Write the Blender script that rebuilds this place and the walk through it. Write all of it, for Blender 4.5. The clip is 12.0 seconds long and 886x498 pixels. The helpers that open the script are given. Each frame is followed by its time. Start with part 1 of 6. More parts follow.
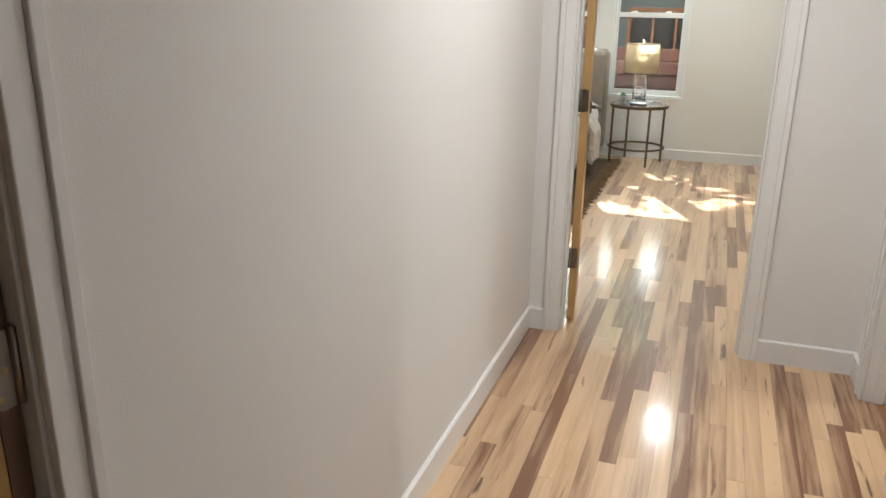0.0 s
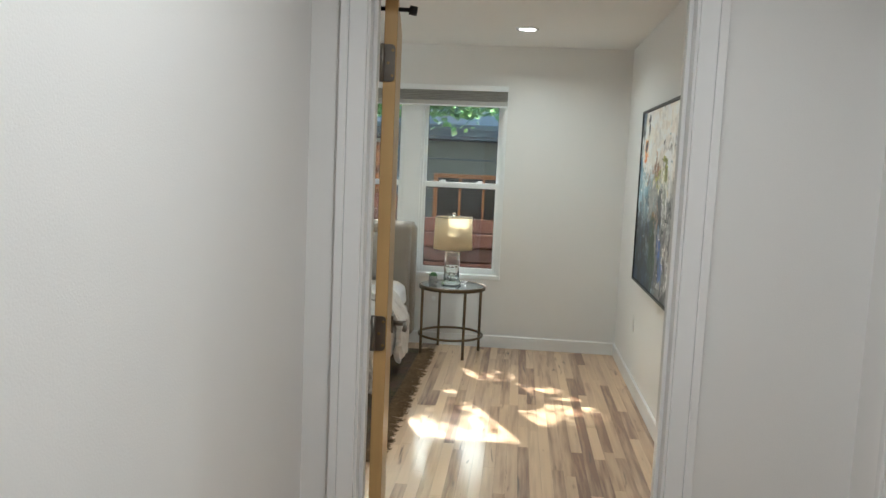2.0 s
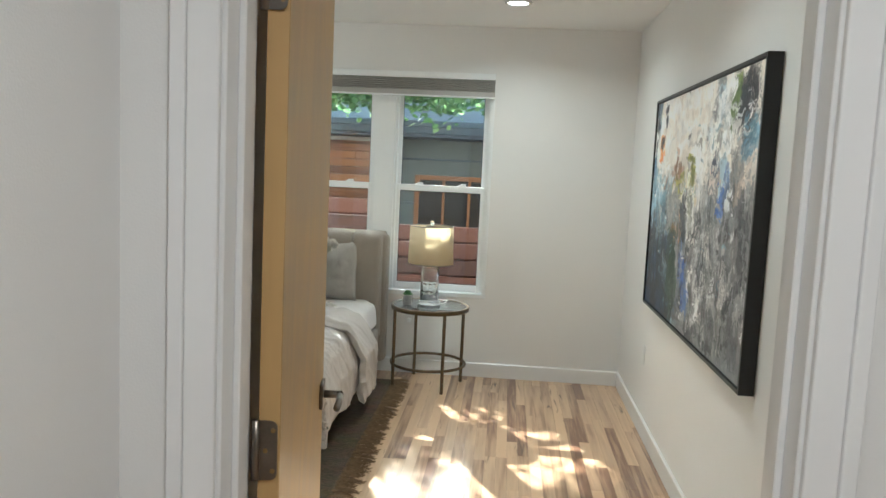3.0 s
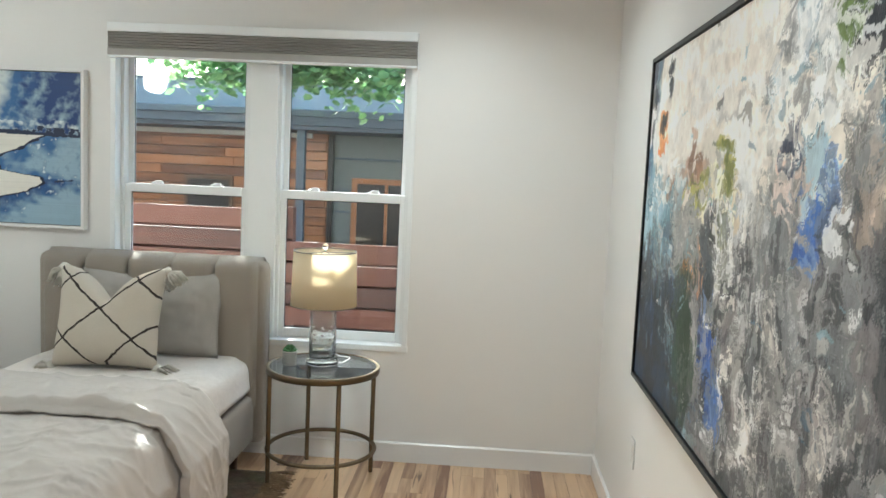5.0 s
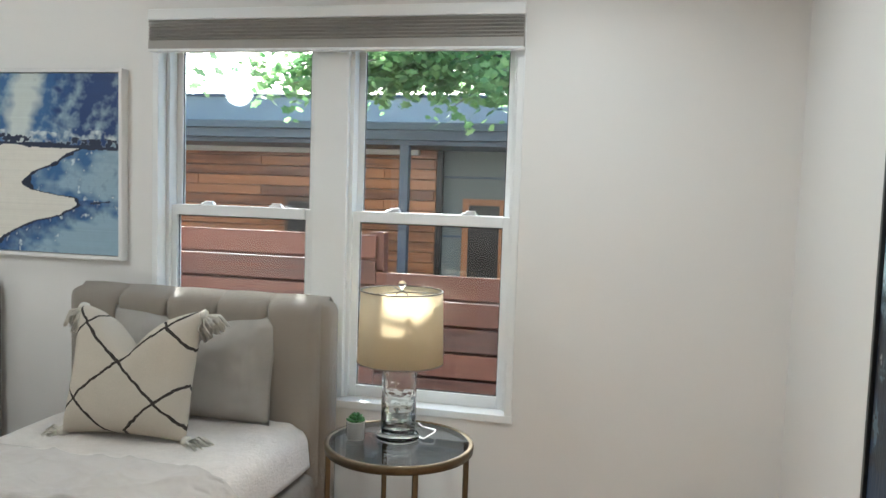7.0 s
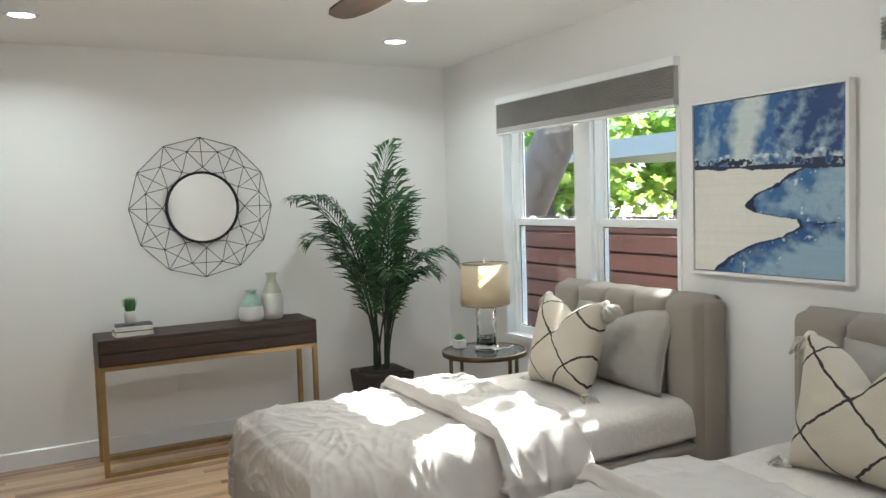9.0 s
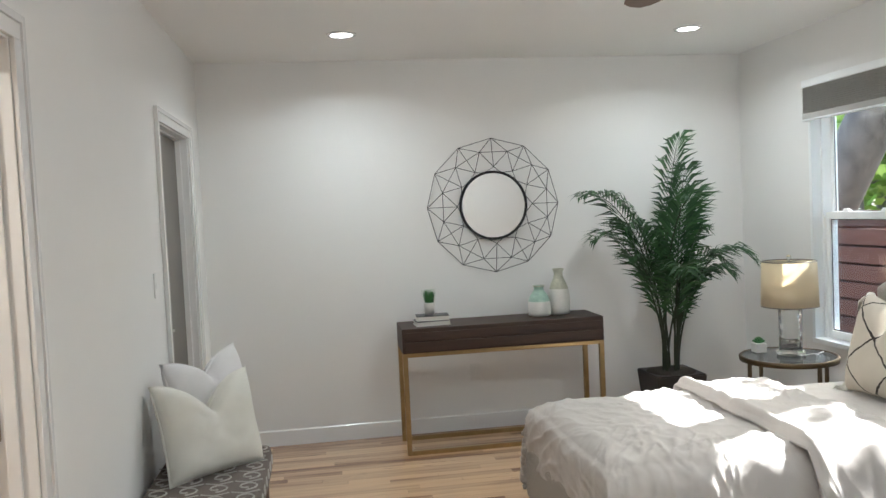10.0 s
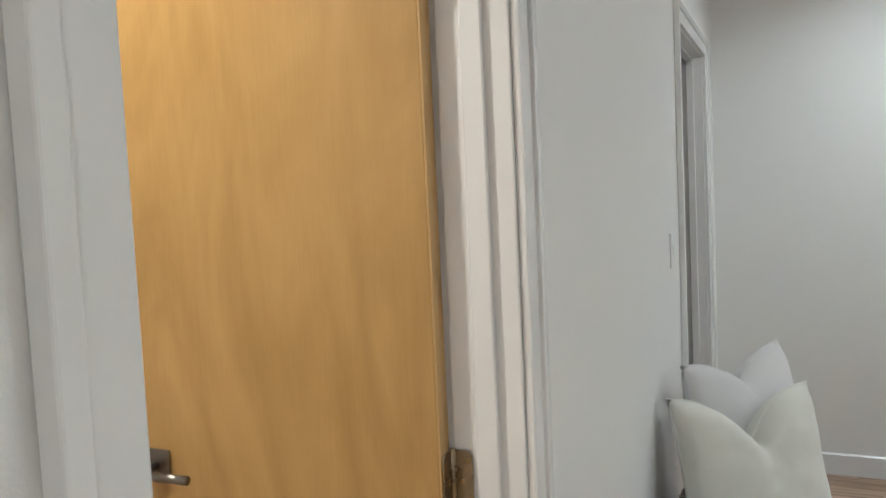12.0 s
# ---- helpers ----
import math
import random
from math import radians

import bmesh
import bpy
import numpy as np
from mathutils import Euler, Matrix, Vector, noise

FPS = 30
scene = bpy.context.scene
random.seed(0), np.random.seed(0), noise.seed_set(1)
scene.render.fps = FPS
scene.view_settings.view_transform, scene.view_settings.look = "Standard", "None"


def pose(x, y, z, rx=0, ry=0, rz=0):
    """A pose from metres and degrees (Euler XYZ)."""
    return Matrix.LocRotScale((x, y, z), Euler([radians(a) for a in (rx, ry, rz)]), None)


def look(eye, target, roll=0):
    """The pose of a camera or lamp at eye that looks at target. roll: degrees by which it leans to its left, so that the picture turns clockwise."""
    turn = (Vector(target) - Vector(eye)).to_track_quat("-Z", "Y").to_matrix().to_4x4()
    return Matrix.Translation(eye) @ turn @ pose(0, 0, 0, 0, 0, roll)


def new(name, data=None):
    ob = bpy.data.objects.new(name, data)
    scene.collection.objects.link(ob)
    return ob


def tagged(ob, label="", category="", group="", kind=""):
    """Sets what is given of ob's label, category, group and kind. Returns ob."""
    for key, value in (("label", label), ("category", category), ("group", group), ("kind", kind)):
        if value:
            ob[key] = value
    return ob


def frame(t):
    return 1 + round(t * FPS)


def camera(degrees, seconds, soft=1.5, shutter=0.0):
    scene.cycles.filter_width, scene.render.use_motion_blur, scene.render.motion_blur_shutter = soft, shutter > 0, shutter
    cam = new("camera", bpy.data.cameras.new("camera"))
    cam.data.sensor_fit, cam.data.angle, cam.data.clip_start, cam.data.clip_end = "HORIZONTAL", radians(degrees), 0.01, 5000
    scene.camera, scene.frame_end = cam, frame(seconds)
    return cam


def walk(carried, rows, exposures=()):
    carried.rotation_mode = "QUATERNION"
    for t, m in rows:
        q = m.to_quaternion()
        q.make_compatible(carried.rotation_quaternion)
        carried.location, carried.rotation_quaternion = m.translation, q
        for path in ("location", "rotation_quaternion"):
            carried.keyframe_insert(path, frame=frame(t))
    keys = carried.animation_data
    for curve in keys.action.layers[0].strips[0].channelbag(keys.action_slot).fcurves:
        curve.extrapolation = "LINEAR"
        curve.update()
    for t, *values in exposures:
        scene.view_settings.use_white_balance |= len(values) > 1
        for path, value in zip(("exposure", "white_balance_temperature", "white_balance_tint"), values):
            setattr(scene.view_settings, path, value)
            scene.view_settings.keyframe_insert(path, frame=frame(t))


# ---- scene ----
cam = camera(59.4, 12.0)
PATH = [
    (0, (0.279, 0.466, 1.508), (-0.342, 2.265, 0.895), 0.9),
    (0.5, (0.213, 0.7, 1.562), (-0.215, 2.582, 1.036), 1.9),
    (0.6, (0.202, 0.756, 1.566), (-0.19, 2.655, 1.076), 1.7),
    (1, (0.171, 1.019, 1.567), (-0.112, 2.968, 1.219), 2.2),
    (1.5, (0.137, 1.435, 1.568), (-0.076, 3.408, 1.319), 2.3),
    (2, (0.087, 1.896, 1.564), (-0.1, 3.875, 1.346), 2.5),
    (2.5, (0.065, 2.363, 1.557), (-0.106, 4.344, 1.341), 2.5),
    (2.7, (0.068, 2.548, 1.555), (-0.097, 4.53, 1.344), 2.6),
    (4.3, (0.24, 4.002, 1.551), (0.101, 5.985, 1.334), 2.5),
    (4.5, (0.266, 4.161, 1.551), (0.134, 6.146, 1.343), 2.6),
    (5, (0.34, 4.546, 1.542), (0.232, 6.533, 1.344), 2.6),
    (5.5, (0.386, 4.884, 1.541), (0.293, 6.873, 1.352), 2.6),
    (6, (0.395, 5.14, 1.551), (0.304, 7.13, 1.375), 2.6),
    (6.5, (0.392, 5.37, 1.54), (0.235, 7.358, 1.379), 2.5),
    (7, (0.328, 5.512, 1.509), (-0.105, 7.459, 1.357), 1.9),
    (7.5, (0.258, 5.617, 1.523), (-0.584, 7.424, 1.366), 1.0),
    (7.7, (0.228, 5.633, 1.524), (-0.774, 7.356, 1.37), 0.6),
    (9.3, (0.17, 5.589, 1.546), (-1.68, 6.34, 1.428), -2.0),
    (9.5, (0.169, 5.576, 1.547), (-1.729, 6.195, 1.432), -2.1),
    (10, (0.145, 5.530, 1.517), (-1.831, 5.822, 1.423), -2.7),
    (10.5, (0.009, 5.454, 1.488), (-1.987, 5.387, 1.39), -2.8),
    (11, (-0.274, 5.306, 1.47), (-2.228, 4.897, 1.351), -2.7),
    (11.5, (-0.625, 5.184, 1.451), (-2.514, 4.543, 1.312), -2.7),
    (12, (-0.963, 5.109, 1.458), (-2.777, 4.278, 1.32), -2.7),
]
walk(cam, [(t, look(eye, target, roll)) for t, eye, target, roll in PATH],
     [(0.0, 2.72, 6150.0, 5.0), (0.5, 2.50, 5950.0, 4.0), (1.0, 2.30, 5850.0, 2.0), (1.5, 2.20, 5800.0, 1.0), (2.5, 2.30, 5800.0, 1.0), (4.5, 2.62, 5750.0, 1.0), (5.5, 2.58, 5800.0, 5.0), (7.0, 2.44, 5750.0, 6.0), (7.5, 2.28, 5750.0, 4.0), (9.5, 2.52, 5900.0, 7.0), (10.0, 2.48, 5800.0, 8.0), (10.5, 2.55, 5800.0, 7.0), (11.0, 2.52, 5800.0, 8.0), (12.0, 2.38, 5650.0, 6.0)])


# ---- world, sun, exposure ----
world = bpy.data.worlds.new("sky_world")
scene.world = world
world.use_nodes = True
wn = world.node_tree.nodes
sky = wn.new("ShaderNodeTexSky")
sky.sky_type = "NISHITA"
sky.sun_disc = False
sky.dust_density = 4.0
SUN_DIR = Vector((0.47, -1.0, -0.87)).normalized()
sky.sun_elevation = math.asin(-SUN_DIR.z)
sky.sun_rotation = math.atan2(-SUN_DIR.x, -SUN_DIR.y)
world.node_tree.links.new(sky.outputs[0], wn["Background"].inputs[0])
wn["Background"].inputs[1].default_value = 0.15
sun_data = bpy.data.lights.new("sun", "SUN")
sun_data.energy, sun_data.angle, sun_data.color = 5.0, radians(0.6), (1.0, 0.95, 0.86)
sun = new("sun", sun_data)
sun.matrix_world = look((0, 0, 0), SUN_DIR)

# plan
XL, XR = -0.465, 0.965          # hall walls
YE0, YE1 = 3.893, 4.02          # wall between hall and bedroom
YB = 4.726                      # bedroom face of the wall with the bath and closet doors
XC = -5.14                      # console wall
YW = 8.53                       # window wall
ZC = 2.56                       # ceiling
GROUND = -0.55
UPPER_TOP = 2.50                # set-back upper wall of the neighbouring house


# ---- materials ----
def nodes_of(name):
    m = bpy.data.materials.new(name)
    m.use_nodes = True
    nt = m.node_tree
    return m, nt.nodes, nt.links, nt.nodes["Principled BSDF"]


def mat(name, color, rough=0.6, vary=0.08, scale=6.0, bump=0.05, fine=120.0, metal=0.0, stretch=(1, 1, 1), sheen=0.0, coat=0.0, trans=0.0, ior=1.5, sub=0.0, wrinkle=0.0):
    """A plain surface with broad tone variation, fine relief and uneven gloss."""
    m, n, l, b = nodes_of(name)
    tc = n.new("ShaderNodeTexCoord")
    mp = n.new("ShaderNodeMapping")
    mp.inputs["Scale"].default_value = stretch
    l.new(tc.outputs["Object"], mp.inputs[0])
    broad, small = n.new("ShaderNodeTexNoise"), n.new("ShaderNodeTexNoise")
    broad.inputs["Scale"].default_value, broad.inputs["Detail"].default_value = scale, 4
    small.inputs["Scale"].default_value, small.inputs["Detail"].default_value = fine, 3
    l.new(mp.outputs[0], broad.inputs[0])
    l.new(mp.outputs[0], small.inputs[0])
    ramp = n.new("ShaderNodeValToRGB")
    lo = [c * (1 - vary * 1.6) for c in color]
    hi = [min(1, c * (1 + vary)) for c in color]
    ramp.color_ramp.elements[0].position, ramp.color_ramp.elements[1].position = 0.3, 0.7
    ramp.color_ramp.elements[0].color, ramp.color_ramp.elements[1].color = (*lo, 1), (*hi, 1)
    add = n.new("ShaderNodeMath")
    add.operation = "MULTIPLY_ADD"
    add.inputs[1].default_value = 0.35
    l.new(small.outputs[0], add.inputs[0])
    sub1 = n.new("ShaderNodeMath")
    sub1.operation = "MULTIPLY"
    sub1.inputs[1].default_value = 0.65
    l.new(broad.outputs[0], sub1.inputs[0])
    l.new(sub1.outputs[0], add.inputs[2])
    l.new(add.outputs[0], ramp.inputs[0])
    l.new(ramp.outputs[0], b.inputs["Base Color"])
    mr = n.new("ShaderNodeMapRange")
    mr.inputs[3].default_value, mr.inputs[4].default_value = max(0.02, rough - 0.07), min(1, rough + 0.07)
    l.new(broad.outputs[0], mr.inputs[0])
    l.new(mr.outputs[0], b.inputs["Roughness"])
    if bump > 0:
        bp = n.new("ShaderNodeBump")
        bp.inputs["Strength"].default_value, bp.inputs["Distance"].default_value = min(1.0, bump * 4), 0.004
        l.new(small.outputs[0], bp.inputs["Height"])
        l.new(bp.outputs[0], b.inputs["Normal"])
        if wrinkle:
            # creases: the ridges of a warped noise
            cr, ab, bw = n.new("ShaderNodeTexNoise"), n.new("ShaderNodeMath"), n.new("ShaderNodeBump")
            cr.inputs["Scale"].default_value, cr.inputs["Detail"].default_value, cr.inputs["Distortion"].default_value = 4.0, 2, 0.7
            mc = n.new("ShaderNodeMapping")
            mc.inputs["Scale"].default_value = (1.6, 0.8, 1.0)
            mc.inputs["Rotation"].default_value = (0, 0, 0.5)
            l.new(tc.outputs["Object"], mc.inputs[0])
            l.new(mc.outputs[0], cr.inputs[0])
            mi = n.new("ShaderNodeMath")
            mi.operation = "SUBTRACT"
            mi.inputs[1].default_value = 0.5
            l.new(cr.outputs[0], mi.inputs[0])
            ab.operation = "ABSOLUTE"
            l.new(mi.outputs[0], ab.inputs[0])
            bw.inputs["Strength"].default_value, bw.inputs["Distance"].default_value = wrinkle, -0.05
            l.new(ab.outputs[0], bw.inputs["Height"])
            l.new(bp.outputs[0], bw.inputs["Normal"])
            l.new(bw.outputs[0], b.inputs["Normal"])
    b.inputs["Metallic"].default_value = metal
    b.inputs["Sheen Weight"].default_value = sheen
    b.inputs["Coat Weight"].default_value = coat
    b.inputs["Transmission Weight"].default_value = trans
    b.inputs["IOR"].default_value = ior
    b.inputs["Subsurface Weight"].default_value = sub
    return m


def wood(name, dark, light, rough=0.35, axis=1, scale=3.0, island=None, coat=0.0, contrast=1.0, streaks=0.0, lift=0.0):
    """Wood with grain along one axis. island: 'object' or 'island' gives each board its own tone."""
    m, n, l, b = nodes_of(name)
    tc = n.new("ShaderNodeTexCoord")
    src = tc.outputs["Object"]
    if island:
        geo = n.new("ShaderNodeNewGeometry")
        src = geo.outputs["Position"]
        if island == "object":
            rnd = n.new("ShaderNodeObjectInfo").outputs["Random"]
        else:
            rnd = geo.outputs["Random Per Island"]
    mp = n.new("ShaderNodeMapping")
    s = [22.0, 22.0, 22.0]
    s[axis] = 1.3
    mp.inputs["Scale"].default_value = s
    if island:
        off = n.new("ShaderNodeVectorMath")
        off.operation = "MULTIPLY_ADD"
        cmb = n.new("ShaderNodeCombineXYZ")
        for i in range(3):
            l.new(rnd, cmb.inputs[i])
        l.new(cmb.outputs[0], off.inputs[0])
        off.inputs[1].default_value = (37.0, 53.0, 29.0)
        l.new(src, off.inputs[2])
        src = off.outputs[0]
    l.new(src, mp.inputs[0])
    g1, g2 = n.new("ShaderNodeTexNoise"), n.new("ShaderNodeTexNoise")
    g1.inputs["Scale"].default_value, g1.inputs["Detail"].default_value, g1.inputs["Distortion"].default_value = scale * 0.35, 5, 1.2
    g2.inputs["Scale"].default_value, g2.inputs["Detail"].default_value = scale * 1.6, 6
    l.new(mp.outputs[0], g1.inputs[0])
    l.new(mp.outputs[0], g2.inputs[0])
    mix = n.new("ShaderNodeMath")
    mix.operation = "MULTIPLY_ADD"
    mix.inputs[1].default_value = 0.45
    half = n.new("ShaderNodeMath")
    half.operation = "MULTIPLY"
    half.inputs[1].default_value = 0.55
    l.new(g1.outputs[0], half.inputs[0])
    l.new(g2.outputs[0], mix.inputs[0])
    l.new(half.outputs[0], mix.inputs[2])
    val = mix.outputs[0]
    if island:
        tone = n.new("ShaderNodeMapRange")
        tone.inputs[3].default_value, tone.inputs[4].default_value = -0.22 * contrast + lift, 0.19 * contrast + lift
        l.new(rnd, tone.inputs[0])
        ad = n.new("ShaderNodeMath")
        l.new(val, ad.inputs[0])
        l.new(tone.outputs[0], ad.inputs[1])
        val = ad.outputs[0]
    ramp = n.new("ShaderNodeValToRGB")
    e = ramp.color_ramp.elements
    e[0].position, e[1].position = 0.28, 0.66
    e[0].color, e[1].color = (*dark, 1), (*light, 1)
    md = e.new(0.45)
    md.color = (*[d * 0.35 + q * 0.65 for d, q in zip(dark, light)], 1)
    l.new(val, ramp.inputs[0])
    l.new(ramp.outputs[0], b.inputs["Base Color"])
    if streaks:
        # dark mineral streaks and small knots along the grain
        ms, sn, sr, mk = n.new("ShaderNodeMapping"), n.new("ShaderNodeTexNoise"), n.new("ShaderNodeMapRange"), n.new("ShaderNodeMix")
        q = [34.0, 34.0, 34.0]
        q[axis] = 3.2
        ms.inputs["Scale"].default_value = q
        l.new(src, ms.inputs[0])
        sn.inputs["Scale"].default_value, sn.inputs["Detail"].default_value, sn.inputs["Distortion"].default_value = 0.8, 3, 0.8
        l.new(ms.outputs[0], sn.inputs[0])
        sr.inputs[1].default_value, sr.inputs[2].default_value, sr.inputs[4].default_value = 0.66, 0.74, streaks
        l.new(sn.outputs[0], sr.inputs[0])
        mk.data_type = "RGBA"
        l.new(sr.outputs[0], mk.inputs[0])
        l.new(ramp.outputs[0], mk.inputs[6])
        mk.inputs[7].default_value = (*[c * 0.5 for c in dark], 1)
        l.new(mk.outputs[2], b.inputs["Base Color"])
    mr = n.new("ShaderNodeMapRange")
    mr.inputs[3].default_value, mr.inputs[4].default_value = rough - 0.05, rough + 0.08
    l.new(g2.outputs[0], mr.inputs[0])
    l.new(mr.outputs[0], b.inputs["Roughness"])
    bp = n.new("ShaderNodeBump")
    bp.inputs["Strength"].default_value, bp.inputs["Distance"].default_value = 0.12, 0.002
    l.new(g2.outputs[0], bp.inputs["Height"])
    l.new(bp.outputs[0], b.inputs["Normal"])
    b.inputs["Coat Weight"].default_value = coat
    b.inputs["Coat Roughness"].default_value = 0.14
    b.inputs["Coat IOR"].default_value = 1.6
    return m


def maple(name, dark, light):
    """Rotary-cut maple veneer: cloudy figure, fine upright pores and a few small pin knots."""
    m, n, l, b = nodes_of(name)
    tc = n.new("ShaderNodeTexCoord")

    def layer(scale, stretch, detail, distortion):
        mp, nz = n.new("ShaderNodeMapping"), n.new("ShaderNodeTexNoise")
        mp.inputs["Scale"].default_value = stretch
        l.new(tc.outputs["Object"], mp.inputs[0])
        nz.inputs["Scale"].default_value, nz.inputs["Detail"].default_value, nz.inputs["Distortion"].default_value = scale, detail, distortion
        l.new(mp.outputs[0], nz.inputs[0])
        return nz.outputs[0]
    cloud = layer(3.2, (1.6, 1.0, 0.45), 5, 2.2)
    pores = layer(9.0, (26.0, 26.0, 1.4), 4, 0.3)
    rings = layer(1.4, (2.2, 1.0, 0.5), 1, 0.4)
    wave = n.new("ShaderNodeMath")
    wave.operation = "SINE"
    ms = n.new("ShaderNodeMath")
    ms.operation = "MULTIPLY"
    ms.inputs[1].default_value = 70.0
    l.new(rings, ms.inputs[0])
    l.new(ms.outputs[0], wave.inputs[0])
    total = cloud
    for src, amount in ((pores, 0.22), (wave.outputs[0], 0.028)):
        k = n.new("ShaderNodeMath")
        k.operation = "MULTIPLY_ADD"
        k.inputs[1].default_value = amount
        l.new(src, k.inputs[0])
        l.new(total, k.inputs[2])
        total = k.outputs[0]
    ramp = n.new("ShaderNodeValToRGB")
    e = ramp.color_ramp.elements
    e[0].position, e[1].position = 0.38, 0.82
    e[0].color, e[1].color = (*dark, 1), (*light, 1)
    l.new(total, ramp.inputs[0])
    knot, kr, mx = n.new("ShaderNodeTexVoronoi"), n.new("ShaderNodeMapRange"), n.new("ShaderNodeMix")
    mk = n.new("ShaderNodeMapping")
    mk.inputs["Scale"].default_value = (1.0, 1.0, 0.5)
    l.new(tc.outputs["Object"], mk.inputs[0])
    l.new(mk.outputs[0], knot.inputs[0])
    knot.inputs["Scale"].default_value = 4.5
    kr.inputs[1].default_value, kr.inputs[2].default_value, kr.inputs[3].default_value, kr.inputs[4].default_value = 0.012, 0.045, 0.45, 0.0
    l.new(knot.outputs["Distance"], kr.inputs[0])
    mx.data_type = "RGBA"
    l.new(kr.outputs[0], mx.inputs[0])
    l.new(ramp.outputs[0], mx.inputs[6])
    mx.inputs[7].default_value = (*[c * 0.55 for c in dark], 1)
    l.new(mx.outputs[2], b.inputs["Base Color"])
    mr = n.new("ShaderNodeMapRange")
    mr.inputs[3].default_value, mr.inputs[4].default_value = 0.30, 0.46
    l.new(cloud, mr.inputs[0])
    l.new(mr.outputs[0], b.inputs["Roughness"])
    bp = n.new("ShaderNodeBump")
    bp.inputs["Strength"].default_value, bp.inputs["Distance"].default_value = 0.10, 0.001
    l.new(pores, bp.inputs["Height"])
    l.new(bp.outputs[0], b.inputs["Normal"])
    return m


def glow(name, color, strength):
    m, n, l, b = nodes_of(name)
    b.inputs["Base Color"].default_value = (*color, 1)
    b.inputs["Emission Color"].default_value = (*color, 1)
    b.inputs["Emission Strength"].default_value = strength
    return m


def pane_glass(name):
    m, n, l, b = nodes_of(name)
    n.remove(b)
    tr, gl, fr, mx = n.new("ShaderNodeBsdfTransparent"), n.new("ShaderNodeBsdfGlossy"), n.new("ShaderNodeFresnel"), n.new("ShaderNodeMixShader")
    tr.inputs[0].default_value = (0.93, 0.96, 0.95, 1)
    gl.inputs["Roughness"].default_value = 0.01
    fr.inputs[0].default_value = 1.5
    l.new(fr.outputs[0], mx.inputs[0])
    l.new(tr.outputs[0], mx.inputs[1])
    l.new(gl.outputs[0], mx.inputs[2])
    l.new(mx.outputs[0], n["Material Output"].inputs[0])
    return m


def clear_glass(name, bumps=0.0, scale=60.0, tint=(0.97, 0.99, 0.98), ior=1.38):
    m, n, l, b = nodes_of(name)
    b.inputs["Base Color"].default_value = (*tint, 1)
    b.inputs["Roughness"].default_value = 0.02
    b.inputs["Transmission Weight"].default_value = 1.0
    b.inputs["IOR"].default_value = ior
    if bumps:
        tc, v, bp = n.new("ShaderNodeTexCoord"), n.new("ShaderNodeTexVoronoi"), n.new("ShaderNodeBump")
        v.inputs["Scale"].default_value = scale
        bp.inputs["Strength"].default_value, bp.inputs["Distance"].default_value = bumps, 0.006
        l.new(tc.outputs["Object"], v.inputs[0])
        l.new(v.outputs[0], bp.inputs["Height"])
        l.new(bp.outputs[0], b.inputs["Normal"])
    return m


def attribute_paint(name, rough=0.45):
    """Oil paint whose colour lies in the mesh, with brush relief."""
    m, n, l, b = nodes_of(name)
    a = n.new("ShaderNodeAttribute")
    a.attribute_name = "paint"
    l.new(a.outputs["Color"], b.inputs["Base Color"])
    b.inputs["Roughness"].default_value = rough
    tc, mp, ns, bp = n.new("ShaderNodeTexCoord"), n.new("ShaderNodeMapping"), n.new("ShaderNodeTexNoise"), n.new("ShaderNodeBump")
    mp.inputs["Scale"].default_value = (70, 70, 12)
    ns.inputs["Scale"].default_value, ns.inputs["Detail"].default_value = 1.5, 5
    bp.inputs["Strength"].default_value, bp.inputs["Distance"].default_value = 0.5, 0.003
    l.new(tc.outputs["Object"], mp.inputs[0])
    l.new(mp.outputs[0], ns.inputs[0])
    l.new(ns.outputs[0], bp.inputs["Height"])
    l.new(bp.outputs[0], b.inputs["Normal"])
    return m


def foliage(name, a, c, trans=0.25):
    m, n, l, b = nodes_of(name)
    geo = n.new("ShaderNodeNewGeometry")
    ramp = n.new("ShaderNodeValToRGB")
    ramp.color_ramp.elements[0].color, ramp.color_ramp.elements[1].color = (*a, 1), (*c, 1)
    l.new(geo.outputs["Random Per Island"], ramp.inputs[0])
    l.new(ramp.outputs[0], b.inputs["Base Color"])
    b.inputs["Roughness"].default_value = 0.45
    td, mx = n.new("ShaderNodeBsdfTranslucent"), n.new("ShaderNodeMixShader")
    l.new(ramp.outputs[0], td.inputs[0])
    mx.inputs[0].default_value = trans
    l.new(b.outputs[0], mx.inputs[1])
    l.new(td.outputs[0], mx.inputs[2])
    l.new(mx.outputs[0], n["Material Output"].inputs[0])
    return m


WALL = mat("wall_paint", (0.80, 0.785, 0.765), 0.55, 0.012, 1.5, 0.03, 260)
CEIL = mat("ceiling_paint", (0.84, 0.83, 0.81), 0.7, 0.012, 1.5, 0.08, 200)
TRIM = mat("trim_gloss_paint", (0.82, 0.81, 0.80), 0.24, 0.008, 3, 0.0, 60)
VINYL = mat("window_vinyl", (0.84, 0.85, 0.85), 0.3, 0.01, 4, 0.0, 80)
FLOOR_P = wood("hickory_board", (0.205, 0.086, 0.036), (0.71, 0.475, 0.28), 0.30, 1, 1.2, "object", 0.9, 1.1, 0.9, 0.01)
FLOOR_I = wood("hickory_floor", (0.205, 0.086, 0.036), (0.71, 0.475, 0.28), 0.30, 1, 1.2, "island", 0.9, 1.1, 0.9, 0.01)
GAP = mat("floor_gap", (0.06, 0.035, 0.02), 0.8, 0.1)
MAPLE = maple("maple_door", (0.40, 0.235, 0.072), (0.54, 0.335, 0.118))
